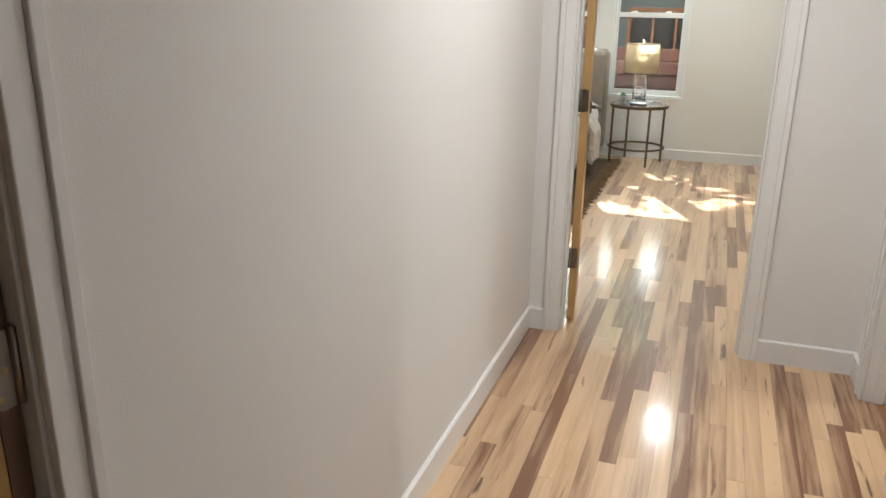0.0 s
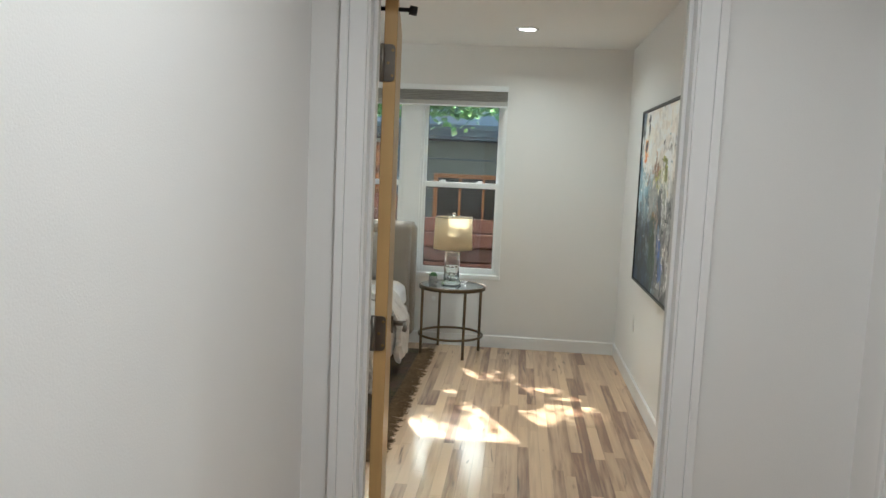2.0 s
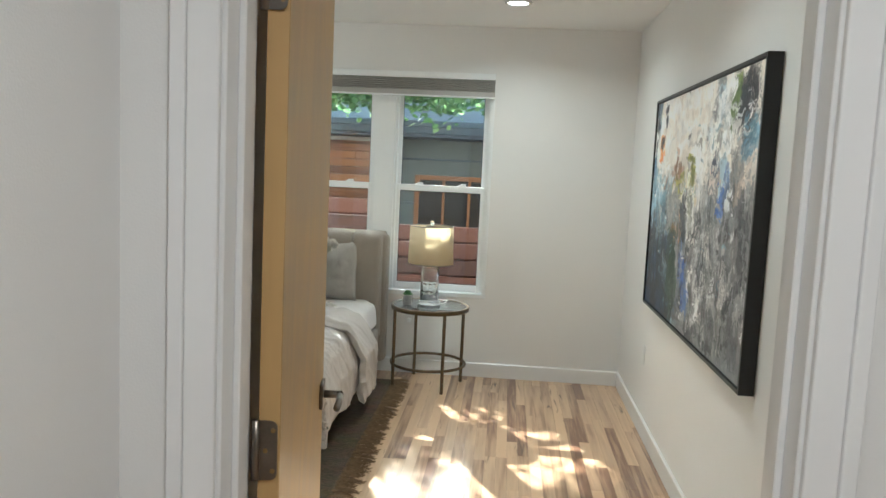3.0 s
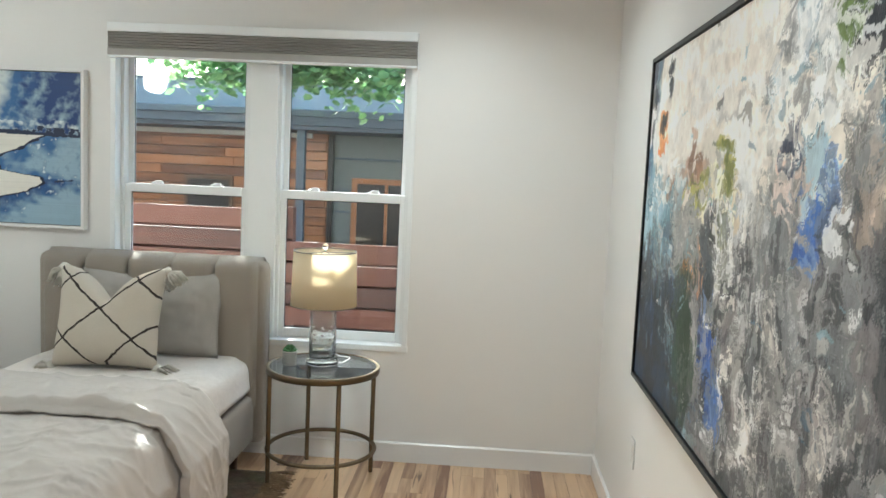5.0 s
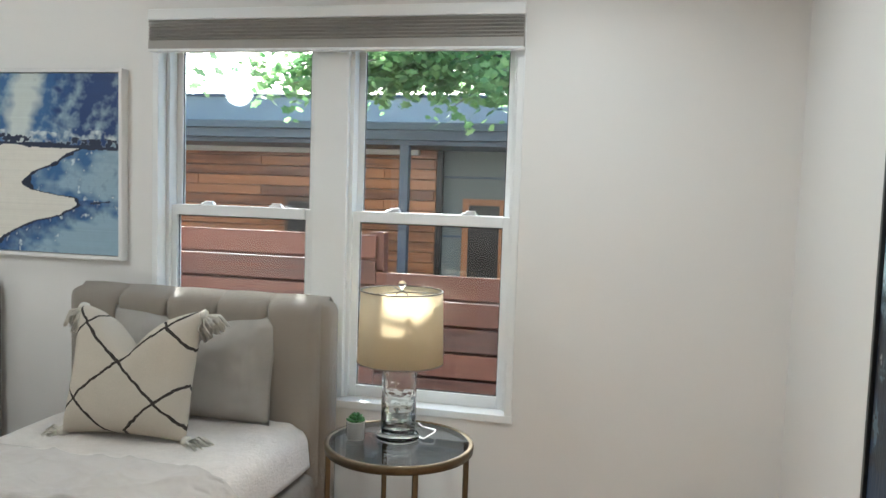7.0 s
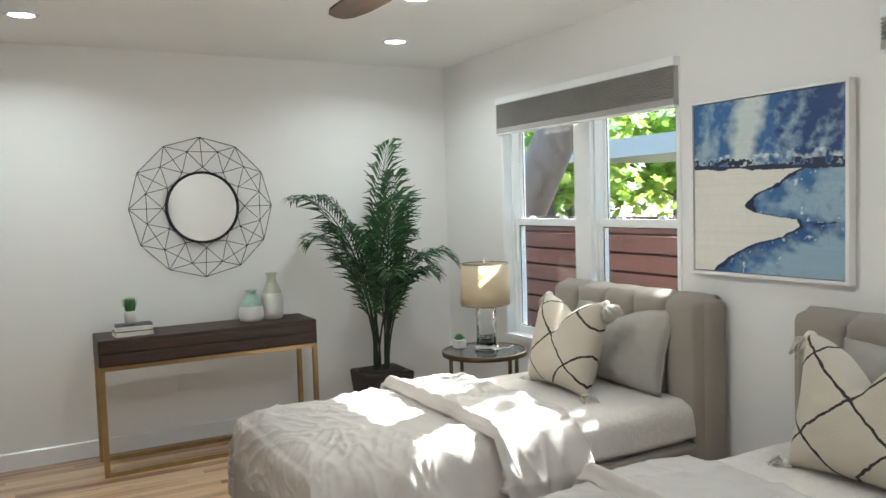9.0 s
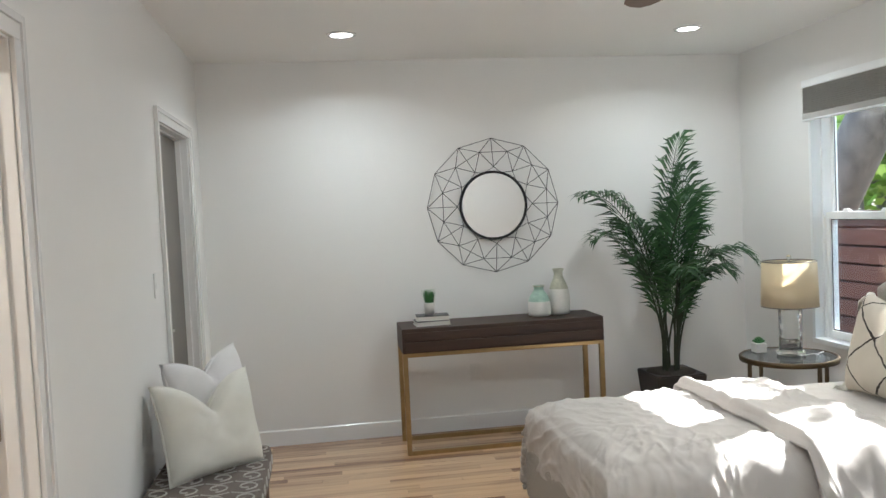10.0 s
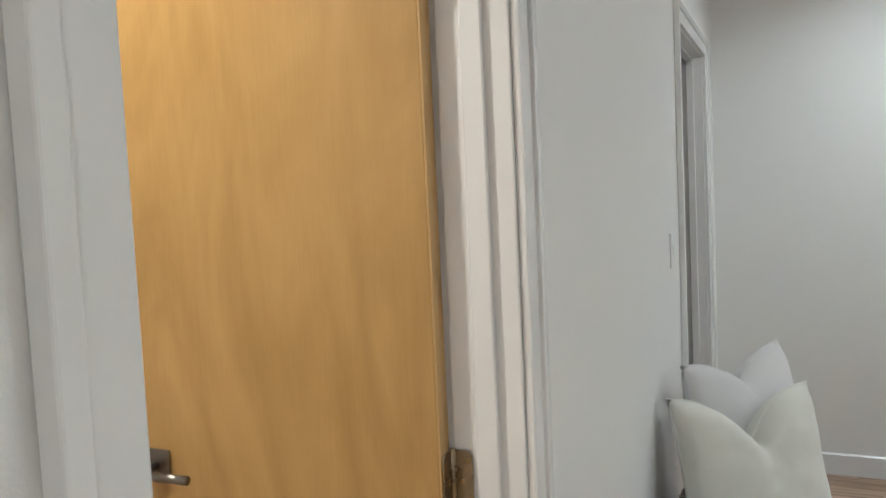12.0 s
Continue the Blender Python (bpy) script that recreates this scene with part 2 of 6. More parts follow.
MAPLE_EDGE = wood("door_edge_wood", (0.46, 0.28, 0.11), (0.58, 0.38, 0.16), 0.45, 2, 1.0)
NICKEL = mat("satin_nickel", (0.25, 0.225, 0.20), 0.3, 0.08, 20, 0.02, 200, 1.0)
HINGE = mat("hinge_brass", (0.33, 0.265, 0.175), 0.28, 0.12, 14, 0.02, 160, 1.0)
BRASS = mat("aged_brass", (0.42, 0.30, 0.15), 0.33, 0.12, 12, 0.02, 160, 1.0)
BRONZE = mat("dark_bronze", (0.165, 0.125, 0.08), 0.42, 0.15, 12, 0.02, 160, 1.0)
BLACK = mat("black_lacquer", (0.012, 0.012, 0.013), 0.35, 0.1)
BLACKMETAL = mat("black_iron", (0.03, 0.03, 0.032), 0.45, 0.15, 10, 0.03, 150, 0.6)
LINEN = mat("beige_linen", (0.355, 0.305, 0.25), 0.9, 0.06, 5, 0.35, 700, sheen=0.3)
DUVET = mat("white_cotton", (0.56, 0.515, 0.475), 0.85, 0.02, 5, 0.15, 500, sheen=0.15, wrinkle=0.18)
FLEECE = mat("cream_fleece", (0.74, 0.68, 0.625), 0.95, 0.07, 40, 1.0, 130, sheen=0.6)
GREYCLOTH = mat("grey_linen", (0.46, 0.43, 0.39), 0.9, 0.10, 7, 0.35, 600, sheen=0.2, wrinkle=0.3)
CREAMCLOTH = mat("cream_velvet", (0.86, 0.84, 0.76), 0.85, 0.04, 6, 0.2, 500, sheen=0.5)
PALECLOTH = mat("pale_grey_velvet", (0.79, 0.765, 0.76), 0.85, 0.04, 6, 0.2, 500, sheen=0.5)
TASSEL = mat("cream_yarn", (0.70, 0.66, 0.58), 0.95, 0.1, 30, 0.6, 300)
BLIND = mat("pleated_blind_fabric", (0.46, 0.445, 0.42), 0.85, 0.05, 8, 0.2, 500)
GLASS_PANE = pane_glass("window_glass")
GLASS = clear_glass("clear_glass")
GLASS_BUMP = clear_glass("bubbled_glass", 0.5, 45)
TABLE_GLASS = clear_glass("table_glass", 0.0, 60.0, (0.40, 0.44, 0.47), 1.5)
MIRROR = mat("silvered_mirror", (0.9, 0.9, 0.9), 0.03, 0.0, 3, 0.0, 50, 1.0)
WALNUT = wood("dark_walnut", (0.013, 0.0065, 0.004), (0.055, 0.027, 0.016), 0.5, 1, 2.5)
CERAMIC = mat("white_ceramic", (0.72, 0.70, 0.66), 0.35, 0.06, 14, 0.05, 90)
CELADON = mat("celadon_glaze", (0.36, 0.52, 0.43), 0.3, 0.15, 25, 0.05, 80)
TAUPE = mat("taupe_glaze", (0.50, 0.50, 0.40), 0.3, 0.15, 25, 0.05, 80)
PALM = foliage("palm_leaf", (0.016, 0.05, 0.018), (0.055, 0.13, 0.045), 0.15)
PALMSTEM = mat("palm_stem", (0.025, 0.032, 0.014), 0.6, 0.2, 30)
SUCCULENT = foliage("succulent_leaf", (0.05, 0.16, 0.05), (0.10, 0.28, 0.09), 0.1)
SOIL = mat("potting_soil", (0.04, 0.03, 0.022), 0.95, 0.3, 40, 0.8, 150)
DARKPOT = wood("dark_pot_wood", (0.012, 0.008, 0.007), (0.035, 0.026, 0.023), 0.5, 2, 3.0)
PAPER = mat("book_pages", (0.78, 0.75, 0.68), 0.9, 0.03)
FRINGE = mat("jute_fringe", (0.24, 0.155, 0.085), 0.95, 0.25, 40, 0.5, 200)
BENCHCLOTH = mat("bench_weave", (0.20, 0.165, 0.145), 0.9, 0.1, 10, 0.4, 400)
BENCHLINE = mat("bench_cream_thread", (0.52, 0.49, 0.45), 0.9, 0.08, 20, 0.3, 400)
DARKWOOD = wood("bench_leg_wood", (0.05, 0.025, 0.015), (0.13, 0.07, 0.04), 0.4, 2)
OUTLET = mat("switch_plastic", (0.78, 0.77, 0.75), 0.35, 0.01)
LED = glow("downlight_lens", (1.0, 0.97, 0.92), 2.6)
FANWOOD = wood("fan_blade_wood", (0.05, 0.03, 0.02), (0.12, 0.075, 0.05), 0.45, 0)
CEDAR = wood("fence_cedar", (0.043, 0.015, 0.010), (0.125, 0.041, 0.025), 0.6, 0, 1.5, "object")
SIDING = wood("house_cedar_siding", (0.14, 0.048, 0.017), (0.40, 0.165, 0.065), 0.5, 0, 1.5, "object", 0.2)
ROOFGREY = mat("roof_membrane", (0.15, 0.165, 0.178), 0.8, 0.08, 2)
UPPERGREY = mat("upper_wall_stucco", (0.30, 0.33, 0.36), 0.8, 0.08, 2)
FASCIA = mat("slate_blue_fascia", (0.075, 0.10, 0.14), 0.5, 0.08, 3)
PANELGREY = mat("fibre_cement_panel", (0.15, 0.17, 0.17), 0.7, 0.06, 2)
DIRT = mat("yard_ground", (0.12, 0.10, 0.07), 0.95, 0.3, 3, 0.6, 40)
LEAF = foliage("oak_leaf", (0.12, 0.26, 0.11), (0.32, 0.48, 0.20), 0.6)
LEAF_FAR = foliage("garden_leaf", (0.24, 0.42, 0.06), (0.52, 0.62, 0.16), 0.75)
PALEROOF = mat("pale_metal_roof", (0.50, 0.52, 0.50), 0.6, 0.05, 2)
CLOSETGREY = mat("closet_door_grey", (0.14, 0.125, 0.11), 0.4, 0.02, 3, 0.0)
BARK = mat("tree_bark", (0.20, 0.175, 0.155), 0.95, 0.35, 12, 1.0, 40, stretch=(1, 1, 0.25))


# ---- mesh helpers ----
def box(bm, x0, x1, y0, y1, z0, z1):
    v = [bm.verts.new((x, y, z)) for z in (z0, z1) for y in (y0, y1) for x in (x0, x1)]
    for f in ((0, 2, 3, 1), (4, 5, 7, 6), (0, 1, 5, 4), (2, 6, 7, 3), (0, 4, 6, 2), (1, 3, 7, 5)):
        bm.faces.new([v[i] for i in f])
    return v


def rbox(bm, x0, x1, y0, y1, z0, z1, r=0.004, seg=2):
    """A box with rounded edges."""
    t = bmesh.new()
    box(t, x0, x1, y0, y1, z0, z1)
    bmesh.ops.bevel(t, geom=list(t.edges), offset=r, segments=seg, affect="EDGES", profile=0.5)
    merge(bm, t)


def merge(bm, t, m=None):
    if m is not None:
        t.transform(m)
    me = bpy.data.meshes.new("tmp")
    t.to_mesh(me)
    bm.from_mesh(me)
    bpy.data.meshes.remove(me)
    t.free()


def lathe(bm, profile, seg=32, cx=0.0, cy=0.0):
    """Turns (radius, z) pairs round the vertical axis through cx, cy."""
    rings = []
    for r, z in profile:
        if r < 1e-5:
            rings.append([bm.verts.new((cx, cy, z))])
        else:
            rings.append([bm.verts.new((cx + r * math.cos(2 * math.pi * i / seg), cy + r * math.sin(2 * math.pi * i / seg), z)) for i in range(seg)])
    for a, b in zip(rings, rings[1:]):
        for i in range(seg):
            j = (i + 1) % seg
            if len(a) == 1 and len(b) > 1:
                bm.faces.new((a[0], b[j], b[i]))
            elif len(b) == 1 and len(a) > 1:
                bm.faces.new((a[i], a[j], b[0]))
            elif len(a) > 1:
                bm.faces.new((a[i], a[j], b[j], b[i]))


def tube(bm, pts, r, seg=8, taper=None, closed=False):
    """A round tube along points; taper gives the end radius."""
    pts = [Vector(p) for p in pts]
    n, rings = len(pts), []
    for k, p in enumerate(pts):
        if closed:
            d = pts[(k + 1) % n] - pts[k - 1]
        else:
            d = pts[min(k + 1, n - 1)] - pts[max(k - 1, 0)]
        d.normalize()
        up = Vector((0, 0, 1)) if abs(d.z) < 0.95 else Vector((1, 0, 0))
        a = d.cross(up).normalized()
        b = a.cross(d)
        rr = r if taper is None else r + (taper - r) * k / max(1, n - 1)
        rings.append([bm.verts.new(p + rr * (math.cos(2 * math.pi * i / seg) * a + math.sin(2 * math.pi * i / seg) * b)) for i in range(seg)])
    for k in range(n if closed else n - 1):
        a, b = rings[k], rings[(k + 1) % n]
        for i in range(seg):
            j = (i + 1) % seg
            bm.faces.new((a[i], a[j], b[j], b[i]))
    if not closed:
        bm.faces.new(rings[0][::-1])
        bm.faces.new(rings[-1])


def smooth_mesh(me):
    me.polygons.foreach_set("use_smooth", [True] * len(me.polygons))


def obj(name, bm, material, smooth=False):
    if len(bm.faces) > 1:
        bmesh.ops.recalc_face_normals(bm, faces=bm.faces)
    me = bpy.data.meshes.new(name)
    bm.to_mesh(me)
    bm.free()
    if smooth:
        smooth_mesh(me)
    me.materials.append(material)
    return new(name, me)


def part(name, bm, material, parent, label="", smooth=False):
    ob = obj(name, bm, material, smooth)
    ob.parent = parent
    return tagged(ob, label)


def thing(name, at, label, category, group="", turn=0.0):
    e = new(name)
    e.empty_display_size = 0.05
    e.matrix_basis = pose(*at, 0, 0, turn)
    return tagged(e, label, category, group)


def structure(name, bm, material, label, smooth=False):
    return tagged(obj(name, bm, material, smooth), label, name.split("_")[0], "", "structure")


def fresh():
    return bmesh.new()


# ---- structure ----
def wall_x(name, x0, x1, y0, y1, holes, label, z0=0.0, z1=ZC):
    """A wall that runs along x, with holes (xa, xb, za, zb)."""
    bm = fresh()
    at = x0
    for xa, xb, za, zb in sorted(holes):
        if xa > at:
            box(bm, at, xa, y0, y1, z0, z1)
        if za > z0:
            box(bm, xa, xb, y0, y1, z0, za)
        if zb < z1:
            box(bm, xa, xb, y0, y1, zb, z1)
        at = xb
    box(bm, at, x1, y0, y1, z0, z1)
    return structure(name, bm, WALL, label)


def wall_y(name, x0, x1, y0, y1, holes, label, z0=0.0, z1=ZC):
    bm = fresh()
    at = y0
    for ya, yb, za, zb in sorted(holes):
        if ya > at:
            box(bm, x0, x1, at, ya, z0, z1)
        if za > z0:
            box(bm, x0, x1, ya, yb, z0, za)
        if zb < z1:
            box(bm, x0, x1, ya, yb, zb, z1)
        at = yb
    box(bm, x0, x1, at, y1, z0, z1)
    return structure(name, bm, WALL, label)


DOOR_Z = 2.045
ENTRY = (-0.33, 0.515)
BATH = (-2.085, -1.305)
CLOSET = (-4.735, -3.865)
HALLDOOR = (0.332, 1.122)
SIDE = (3.06, 3.665)
WIN1, WIN2, WIN3 = (-1.64, -0.044), (-4.333, -2.69), (2.72, 4.35)
WZ0, WZ1 = 0.60, 2.225

wall_x("wall_hall_end", XL, XR, YE0, YE1, [(*ENTRY, 0, DOOR_Z)], "off-white painted wall with the bedroom doorway")
wall_y("wall_hall_left", XL - 0.12, XL, -1.6, YB - 0.12, [(*HALLDOOR, 0, DOOR_Z)], "off-white painted hallway wall with a doorway")
wall_y("wall_right", XR, XR + 0.12, -1.6, YW, [(*SIDE, 0, DOOR_Z)], "off-white painted wall beside hallway and bedroom")
wall_x("wall_bath", XC, XL, YB - 0.12, YB, [(*BATH, 0, DOOR_Z), (*CLOSET, 0, DOOR_Z)], "off-white painted wall with two doorways")
wall_y("wall_console", XC - 0.12, XC, -1.6, YW, [], "off-white painted wall behind the console table")
wall_x("wall_window", XC - 0.12, 5.2, YW, YW + 0.16, [(*WIN1, WZ0, WZ1), (*WIN2, WZ0, WZ1), (*WIN3, WZ0, WZ1)], "off-white painted exterior wall with window openings", GROUND, ZC + 0.25)
wall_x("wall_back", XC - 0.12, 5.2, -1.72, -1.6, [], "plain off-white wall closing the house")
wall_y("wall_far_right", 5.08, 5.2, -1.6, YW, [], "plain off-white wall of the side bedroom")
wall_x("wall_side_room", XR + 0.12, 5.08, 1.2, 1.32, [], "plain off-white partition of the side bedroom")
wall_y("wall_bath_side", -2.98, -2.86, -1.6, YB - 0.12, [], "plain off-white bathroom partition")
wall_x("wall_bath_back", -2.86, XL - 0.12, 2.3, 2.42, [], "plain off-white bathroom back wall")

bm = fresh()
box(bm, XC - 0.12, 5.2, -1.72, YW + 0.16, ZC, ZC + 0.12)
structure("ceiling", bm, CEIL, "flat white painted ceiling")
bm = fresh()
box(bm, XC - 0.12, 5.2, -1.72, YW, -0.2, -0.012)
structure("floor", bm, GAP, "dark subfloor under the hickory boards")


# baseboards
def baseboard_run(bm, p, q, nrm):
    """A board from p to q whose face looks along nrm."""
    t, h = 0.014, 0.105
    a, b, nn = Vector((*p, 0)), Vector((*q, 0)), Vector((*nrm, 0))
    tt = fresh()
    prof = [(0.0, 0.0), (t, 0.0), (t, h - 0.006), (t - 0.006, h), (0.0, h)]
    ra = [tt.verts.new(a + nn * u + Vector((0, 0, z))) for u, z in prof]
    rb = [tt.verts.new(b + nn * u + Vector((0, 0, z))) for u, z in prof]
    for i in range(5):
        j = (i + 1) % 5
        tt.faces.new((ra[i], ra[j], rb[j], rb[i]))
    tt.faces.new(ra)
    tt.faces.new(rb[::-1])
    merge(bm, tt)


CAS = 0.056


def baseboard(p, q, nrm):
    bm = fresh()
    baseboard_run(bm, p, q, nrm)
    structure("baseboard", bm, TRIM, "white painted square-edged baseboard along the wall")


for run in (
    ((XL, -1.6), (XL, HALLDOOR[0] - CAS), (1, 0)), ((XL, HALLDOOR[1] + CAS), (XL, YE0), (1, 0)),
    ((XL + 0.014, YE0), (ENTRY[0] - CAS, YE0), (0, -1)), ((ENTRY[1] + CAS, YE0), (XR - 0.014, YE0), (0, -1)),
    ((XR, -1.6), (XR, SIDE[0] - CAS), (-1, 0)), ((XR, SIDE[1] + CAS), (XR, YE0), (-1, 0)),
    ((XR, YE1), (XR, YW), (-1, 0)), ((XC, YW), (XR - 0.014, YW), (0, -1)), ((XC, YB), (XC, YW - 0.014), (1, 0)),
    ((XC + 0.014, YB), (CLOSET[0] - CAS, YB), (0, 1)), ((CLOSET[1] + CAS, YB), (BATH[0] - CAS, YB), (0, 1)), ((BATH[1] + CAS, YB), (XL, YB), (0, 1)),
    ((XL, YE1), (XL, YB), (1, 0)),
):
    baseboard(*run)


def casing_set(axis, lo, hi, face, out, wall_t, name):
    """White casing with a raised back band on both faces, and a jamb lining with stop, round a doorway.
    axis 'x': the wall runs along x and its face lies at y = face; out: the side it looks to; wall_t: depth of the wall."""
    def put(bm, a0, a1, d0, d1, z0, z1):
        d0, d1 = min(d0, d1), max(d0, d1)
        if axis == "x":
            rbox(bm, a0, a1, d0, d1, z0, z1, 0.0025, 2)
        else:
            rbox(bm, d0, d1, a0, a1, z0, z1, 0.0025, 2)
    jt = 0.018
    for side, base, o in (("front", face, out), ("back", face - out * wall_t, -out)):
        for which in ("left", "right", "head"):
            bm = fresh()
            f = base + o * 0.0005
            if which == "left":
                put(bm, lo - CAS + 0.022, lo + jt - 0.006, f, f + o * 0.014, 0.0, DOOR_Z - jt + 0.006)
                put(bm, lo - CAS, lo - CAS + 0.022, f, f + o * 0.021, 0.0, DOOR_Z + CAS)
            elif which == "right":
                put(bm, hi - jt + 0.006, hi + CAS - 0.022, f, f + o * 0.014, 0.0, DOOR_Z - jt + 0.006)
                put(bm, hi + CAS - 0.022, hi + CAS, f, f + o * 0.021, 0.0, DOOR_Z + CAS)
            else:
                put(bm, lo - CAS + 0.022, hi + CAS - 0.022, f, f + o * 0.014, DOOR_Z - jt + 0.006, DOOR_Z + CAS - 0.022)
                put(bm, lo - CAS + 0.022, hi + CAS - 0.022, f, f + o * 0.021, DOOR_Z + CAS - 0.022, DOOR_Z + CAS)
            structure("trim_casing", bm, TRIM, "white glossy door casing with a raised outer band")
    bm = fresh()
    a, b = face, face - out * wall_t
    put(bm, lo, lo + jt, a, b, 0, DOOR_Z)
    put(bm, hi - jt, hi, a, b, 0, DOOR_Z)
    put(bm, lo + jt, hi - jt, a, b, DOOR_Z - jt, DOOR_Z)
    return structure("trim_jamb", bm, TRIM, "white painted door jamb lining")


def stop_strip(axis, lo, hi, d0, d1):
    bm = fresh()
    jt, s = 0.018, 0.011
    for a0, a1, z0, z1 in ((lo + jt, lo + jt + s, 0, DOOR_Z - jt), (hi - jt - s, hi - jt, 0, DOOR_Z - jt), (lo + jt + s, hi - jt - s, DOOR_Z - jt - s, DOOR_Z - jt)):
        if axis == "x":
            rbox(bm, a0, a1, d0, d1, z0, z1, 0.002, 1)
        else:
            rbox(bm, d0, d1, a0, a1, z0, z1, 0.002, 1)
    structure("trim_door_stop", bm, TRIM, "white painted door stop strip")


casing_set("x", *ENTRY, YE0, -1, YE1 - YE0, "entry")
stop_strip("x", *ENTRY, YE0 + 0.045, YE0 + 0.08)
casing_set("x", *BATH, YB, 1, 0.12, "bath")
stop_strip("x", *BATH, YB - 0.075, YB - 0.04)
casing_set("x", *CLOSET, YB, 1, 0.12, "closet")
stop_strip("x", *CLOSET, YB - 0.075, YB - 0.04)
casing_set("y", *HALLDOOR, XL, 1, 0.12, "hall")
stop_strip("y", *HALLDOOR, XL - 0.10, XL - 0.065)
casing_set("y", *SIDE, XR, -1, 0.12, "side")
stop_strip("y", *SIDE, XR + 0.04, XR + 0.075)


# ---- doors ----
def hinge_on(parent, x, y, z, leaf_dirs, metal=NICKEL, label="satin nickel butt hinge"):
    """A butt hinge: a barrel and two rounded leaves that lie along the given directions."""
    bm = fresh()
    lathe(bm, [(0.0, -0.052), (0.007, -0.05), (0.007, 0.05), (0.0, 0.052)], 12)
    hb = part("hinge", bm, metal, parent, label, True)
    hb.location = (x, y, z)
    for dx, dy, nx, ny in leaf_dirs:
        t = fresh()
        outline = [(0.003, -0.05), (0.003, 0.05)]
        for cz, a0 in ((0.038, 90), (-0.038, 0)):
            outline += [(0.023 + 0.012 * math.cos(radians(a0 - q)), cz + 0.012 * math.sin(radians(a0 - q))) for q in (0, 22.5, 45, 67.5, 90)]
        front = [t.verts.new((px, 0.0012, pz)) for px, pz in outline]
        rear = [t.verts.new((px, -0.0012, pz)) for px, pz in outline]
        t.faces.new(front)
        t.faces.new(rear[::-1])
        for q in range(len(outline)):
            t.faces.new((front[q - 1], rear[q - 1], rear[q], front[q]))
        m = Matrix(((dx, nx, 0, 0), (dy, ny, 0, 0), (0, 0, 1, 0), (0, 0, 0, 1)))
        bmh = fresh()
        merge(bmh, t, m)
        part("hinge_leaf", bmh, metal, hb)
        for zz in (-0.034, 0.0, 0.034):
            s = fresh()
            lathe(s, [(0.0, 0.0018), (0.004, 0.0012), (0.0042, -0.001)], 10)
            s.transform(Matrix.Rotation(radians(-90), 4, "X"))
            px = 0.028 if zz else 0.016
            ms = m @ Matrix.Translation((px, 0.001, zz))
            bs = fresh()
            merge(bs, s, ms)
            part("screw", bs, BRASS, hb)


def lever(parent, x, y, z, side, along):
    """A square rose and a straight lever. side: direction off the leaf in local y; along: the way the lever points in local x."""
    bm = fresh()
    rbox(bm, x - 0.032, x + 0.032, min(y, y + side * 0.009), max(y, y + side * 0.009), z - 0.032, z + 0.032, 0.002, 1)
    rose = part("handle_rose", bm, NICKEL, parent, "square satin nickel rose")
    bm = fresh()
    tube(bm, [(x, y + side * 0.008, z), (x, y + side * 0.055, z)], 0.010, 12)
    tube(bm, [(x, y + side * 0.050, z), (x + along * 0.06, y + side * 0.052, z), (x + along * 0.115, y + side * 0.050, z)], 0.0085, 10)
    part("handle_lever", bm, NICKEL, rose, "", True)


def slab_door(at, turn, width, label, hinge_face, backset=0.065, lever_z=0.965):
    """A flush maple door; local x runs from the hinge edge to the latch edge, the leaf lies from y=0 to y=0.035."""
    d = thing("door_leaf", at, label, "door", "maple doors", turn)
    th = 0.035
    bm = fresh()
    rbox(bm, 0.003, width, 0.0, th, 0.012, DOOR_Z - 0.022, 0.002, 1)
    leaf = part("leaf", bm, MAPLE, d)
    for a, b in ((0.0005, 0.004), (width - 0.001, width + 0.0025)):
        bm = fresh()
        box(bm, a, b, 0.001, th - 0.001, 0.013, DOOR_Z - 0.023)
        part("edge_band", bm, MAPLE_EDGE, d, "solid maple edge strip")
    lever(d, width - backset, th, lever_z, 1, -1)
    lever(d, width - backset, 0.0, lever_z, -1, -1)
    bm = fresh()
    rbox(bm, width + 0.0022, width + 0.0042, 0.006, th - 0.006, lever_z - 0.045, lever_z + 0.045, 0.0005, 1)
    part("latch_plate", bm, NICKEL, d)
    return d


entry_door = slab_door((-0.265, YE1 + 0.012, 0.0), 98.0, 0.76, "open flush maple slab door with nickel hinges", 1)
for hz in (0.33, 1.08, 1.83):
    hinge_on(entry_door, -0.004, 0.038, hz, ((0, -1, -1, 0),))
bath_door = slab_door((-2.064, YB - 0.126, 0.0), -90.0, 0.735, "open flush maple slab door into the bathroom", 1, 0.15, 0.98)
for hz in (0.18, 1.005, 1.83):
    hinge_on(bath_door, -0.004, 0.0008, hz, ((0, 1, -1, 0), (-1, 0, 0, 1)), HINGE, "worn brass butt hinge")
hall_door = slab_door((XL - 0.058, HALLDOOR[1] - 0.021, 0.0), -90.0, 0.745, "closed flush maple slab door off the hallway", 1)
bm = fresh()
rbox(bm, 0.001, 0.034, 0.0345, 0.0368, 0.013, DOOR_Z - 0.023, 0.001, 1)
part("hinge_stile", bm, DARKWOOD, hall_door, "dark brown strip along the hinge edge")
for hz in (0.33, 1.08, 1.83):
    hinge_on(hall_door, 0.002, 0.040, hz, ((1, 0, 0, 1),))
closet_door = slab_door((CLOSET[0] + 0.02, YB - 0.105, 0.0), 0.0, CLOSET[1] - CLOSET[0] - 0.045, "closed flush door inside the closet doorway", 1)
# Leaf and edge strips take a dark grey instead of maple.
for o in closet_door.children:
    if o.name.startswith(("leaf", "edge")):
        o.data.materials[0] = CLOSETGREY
closet_door["label"] = "closed dark grey flush closet door in its frame"
bm = fresh()
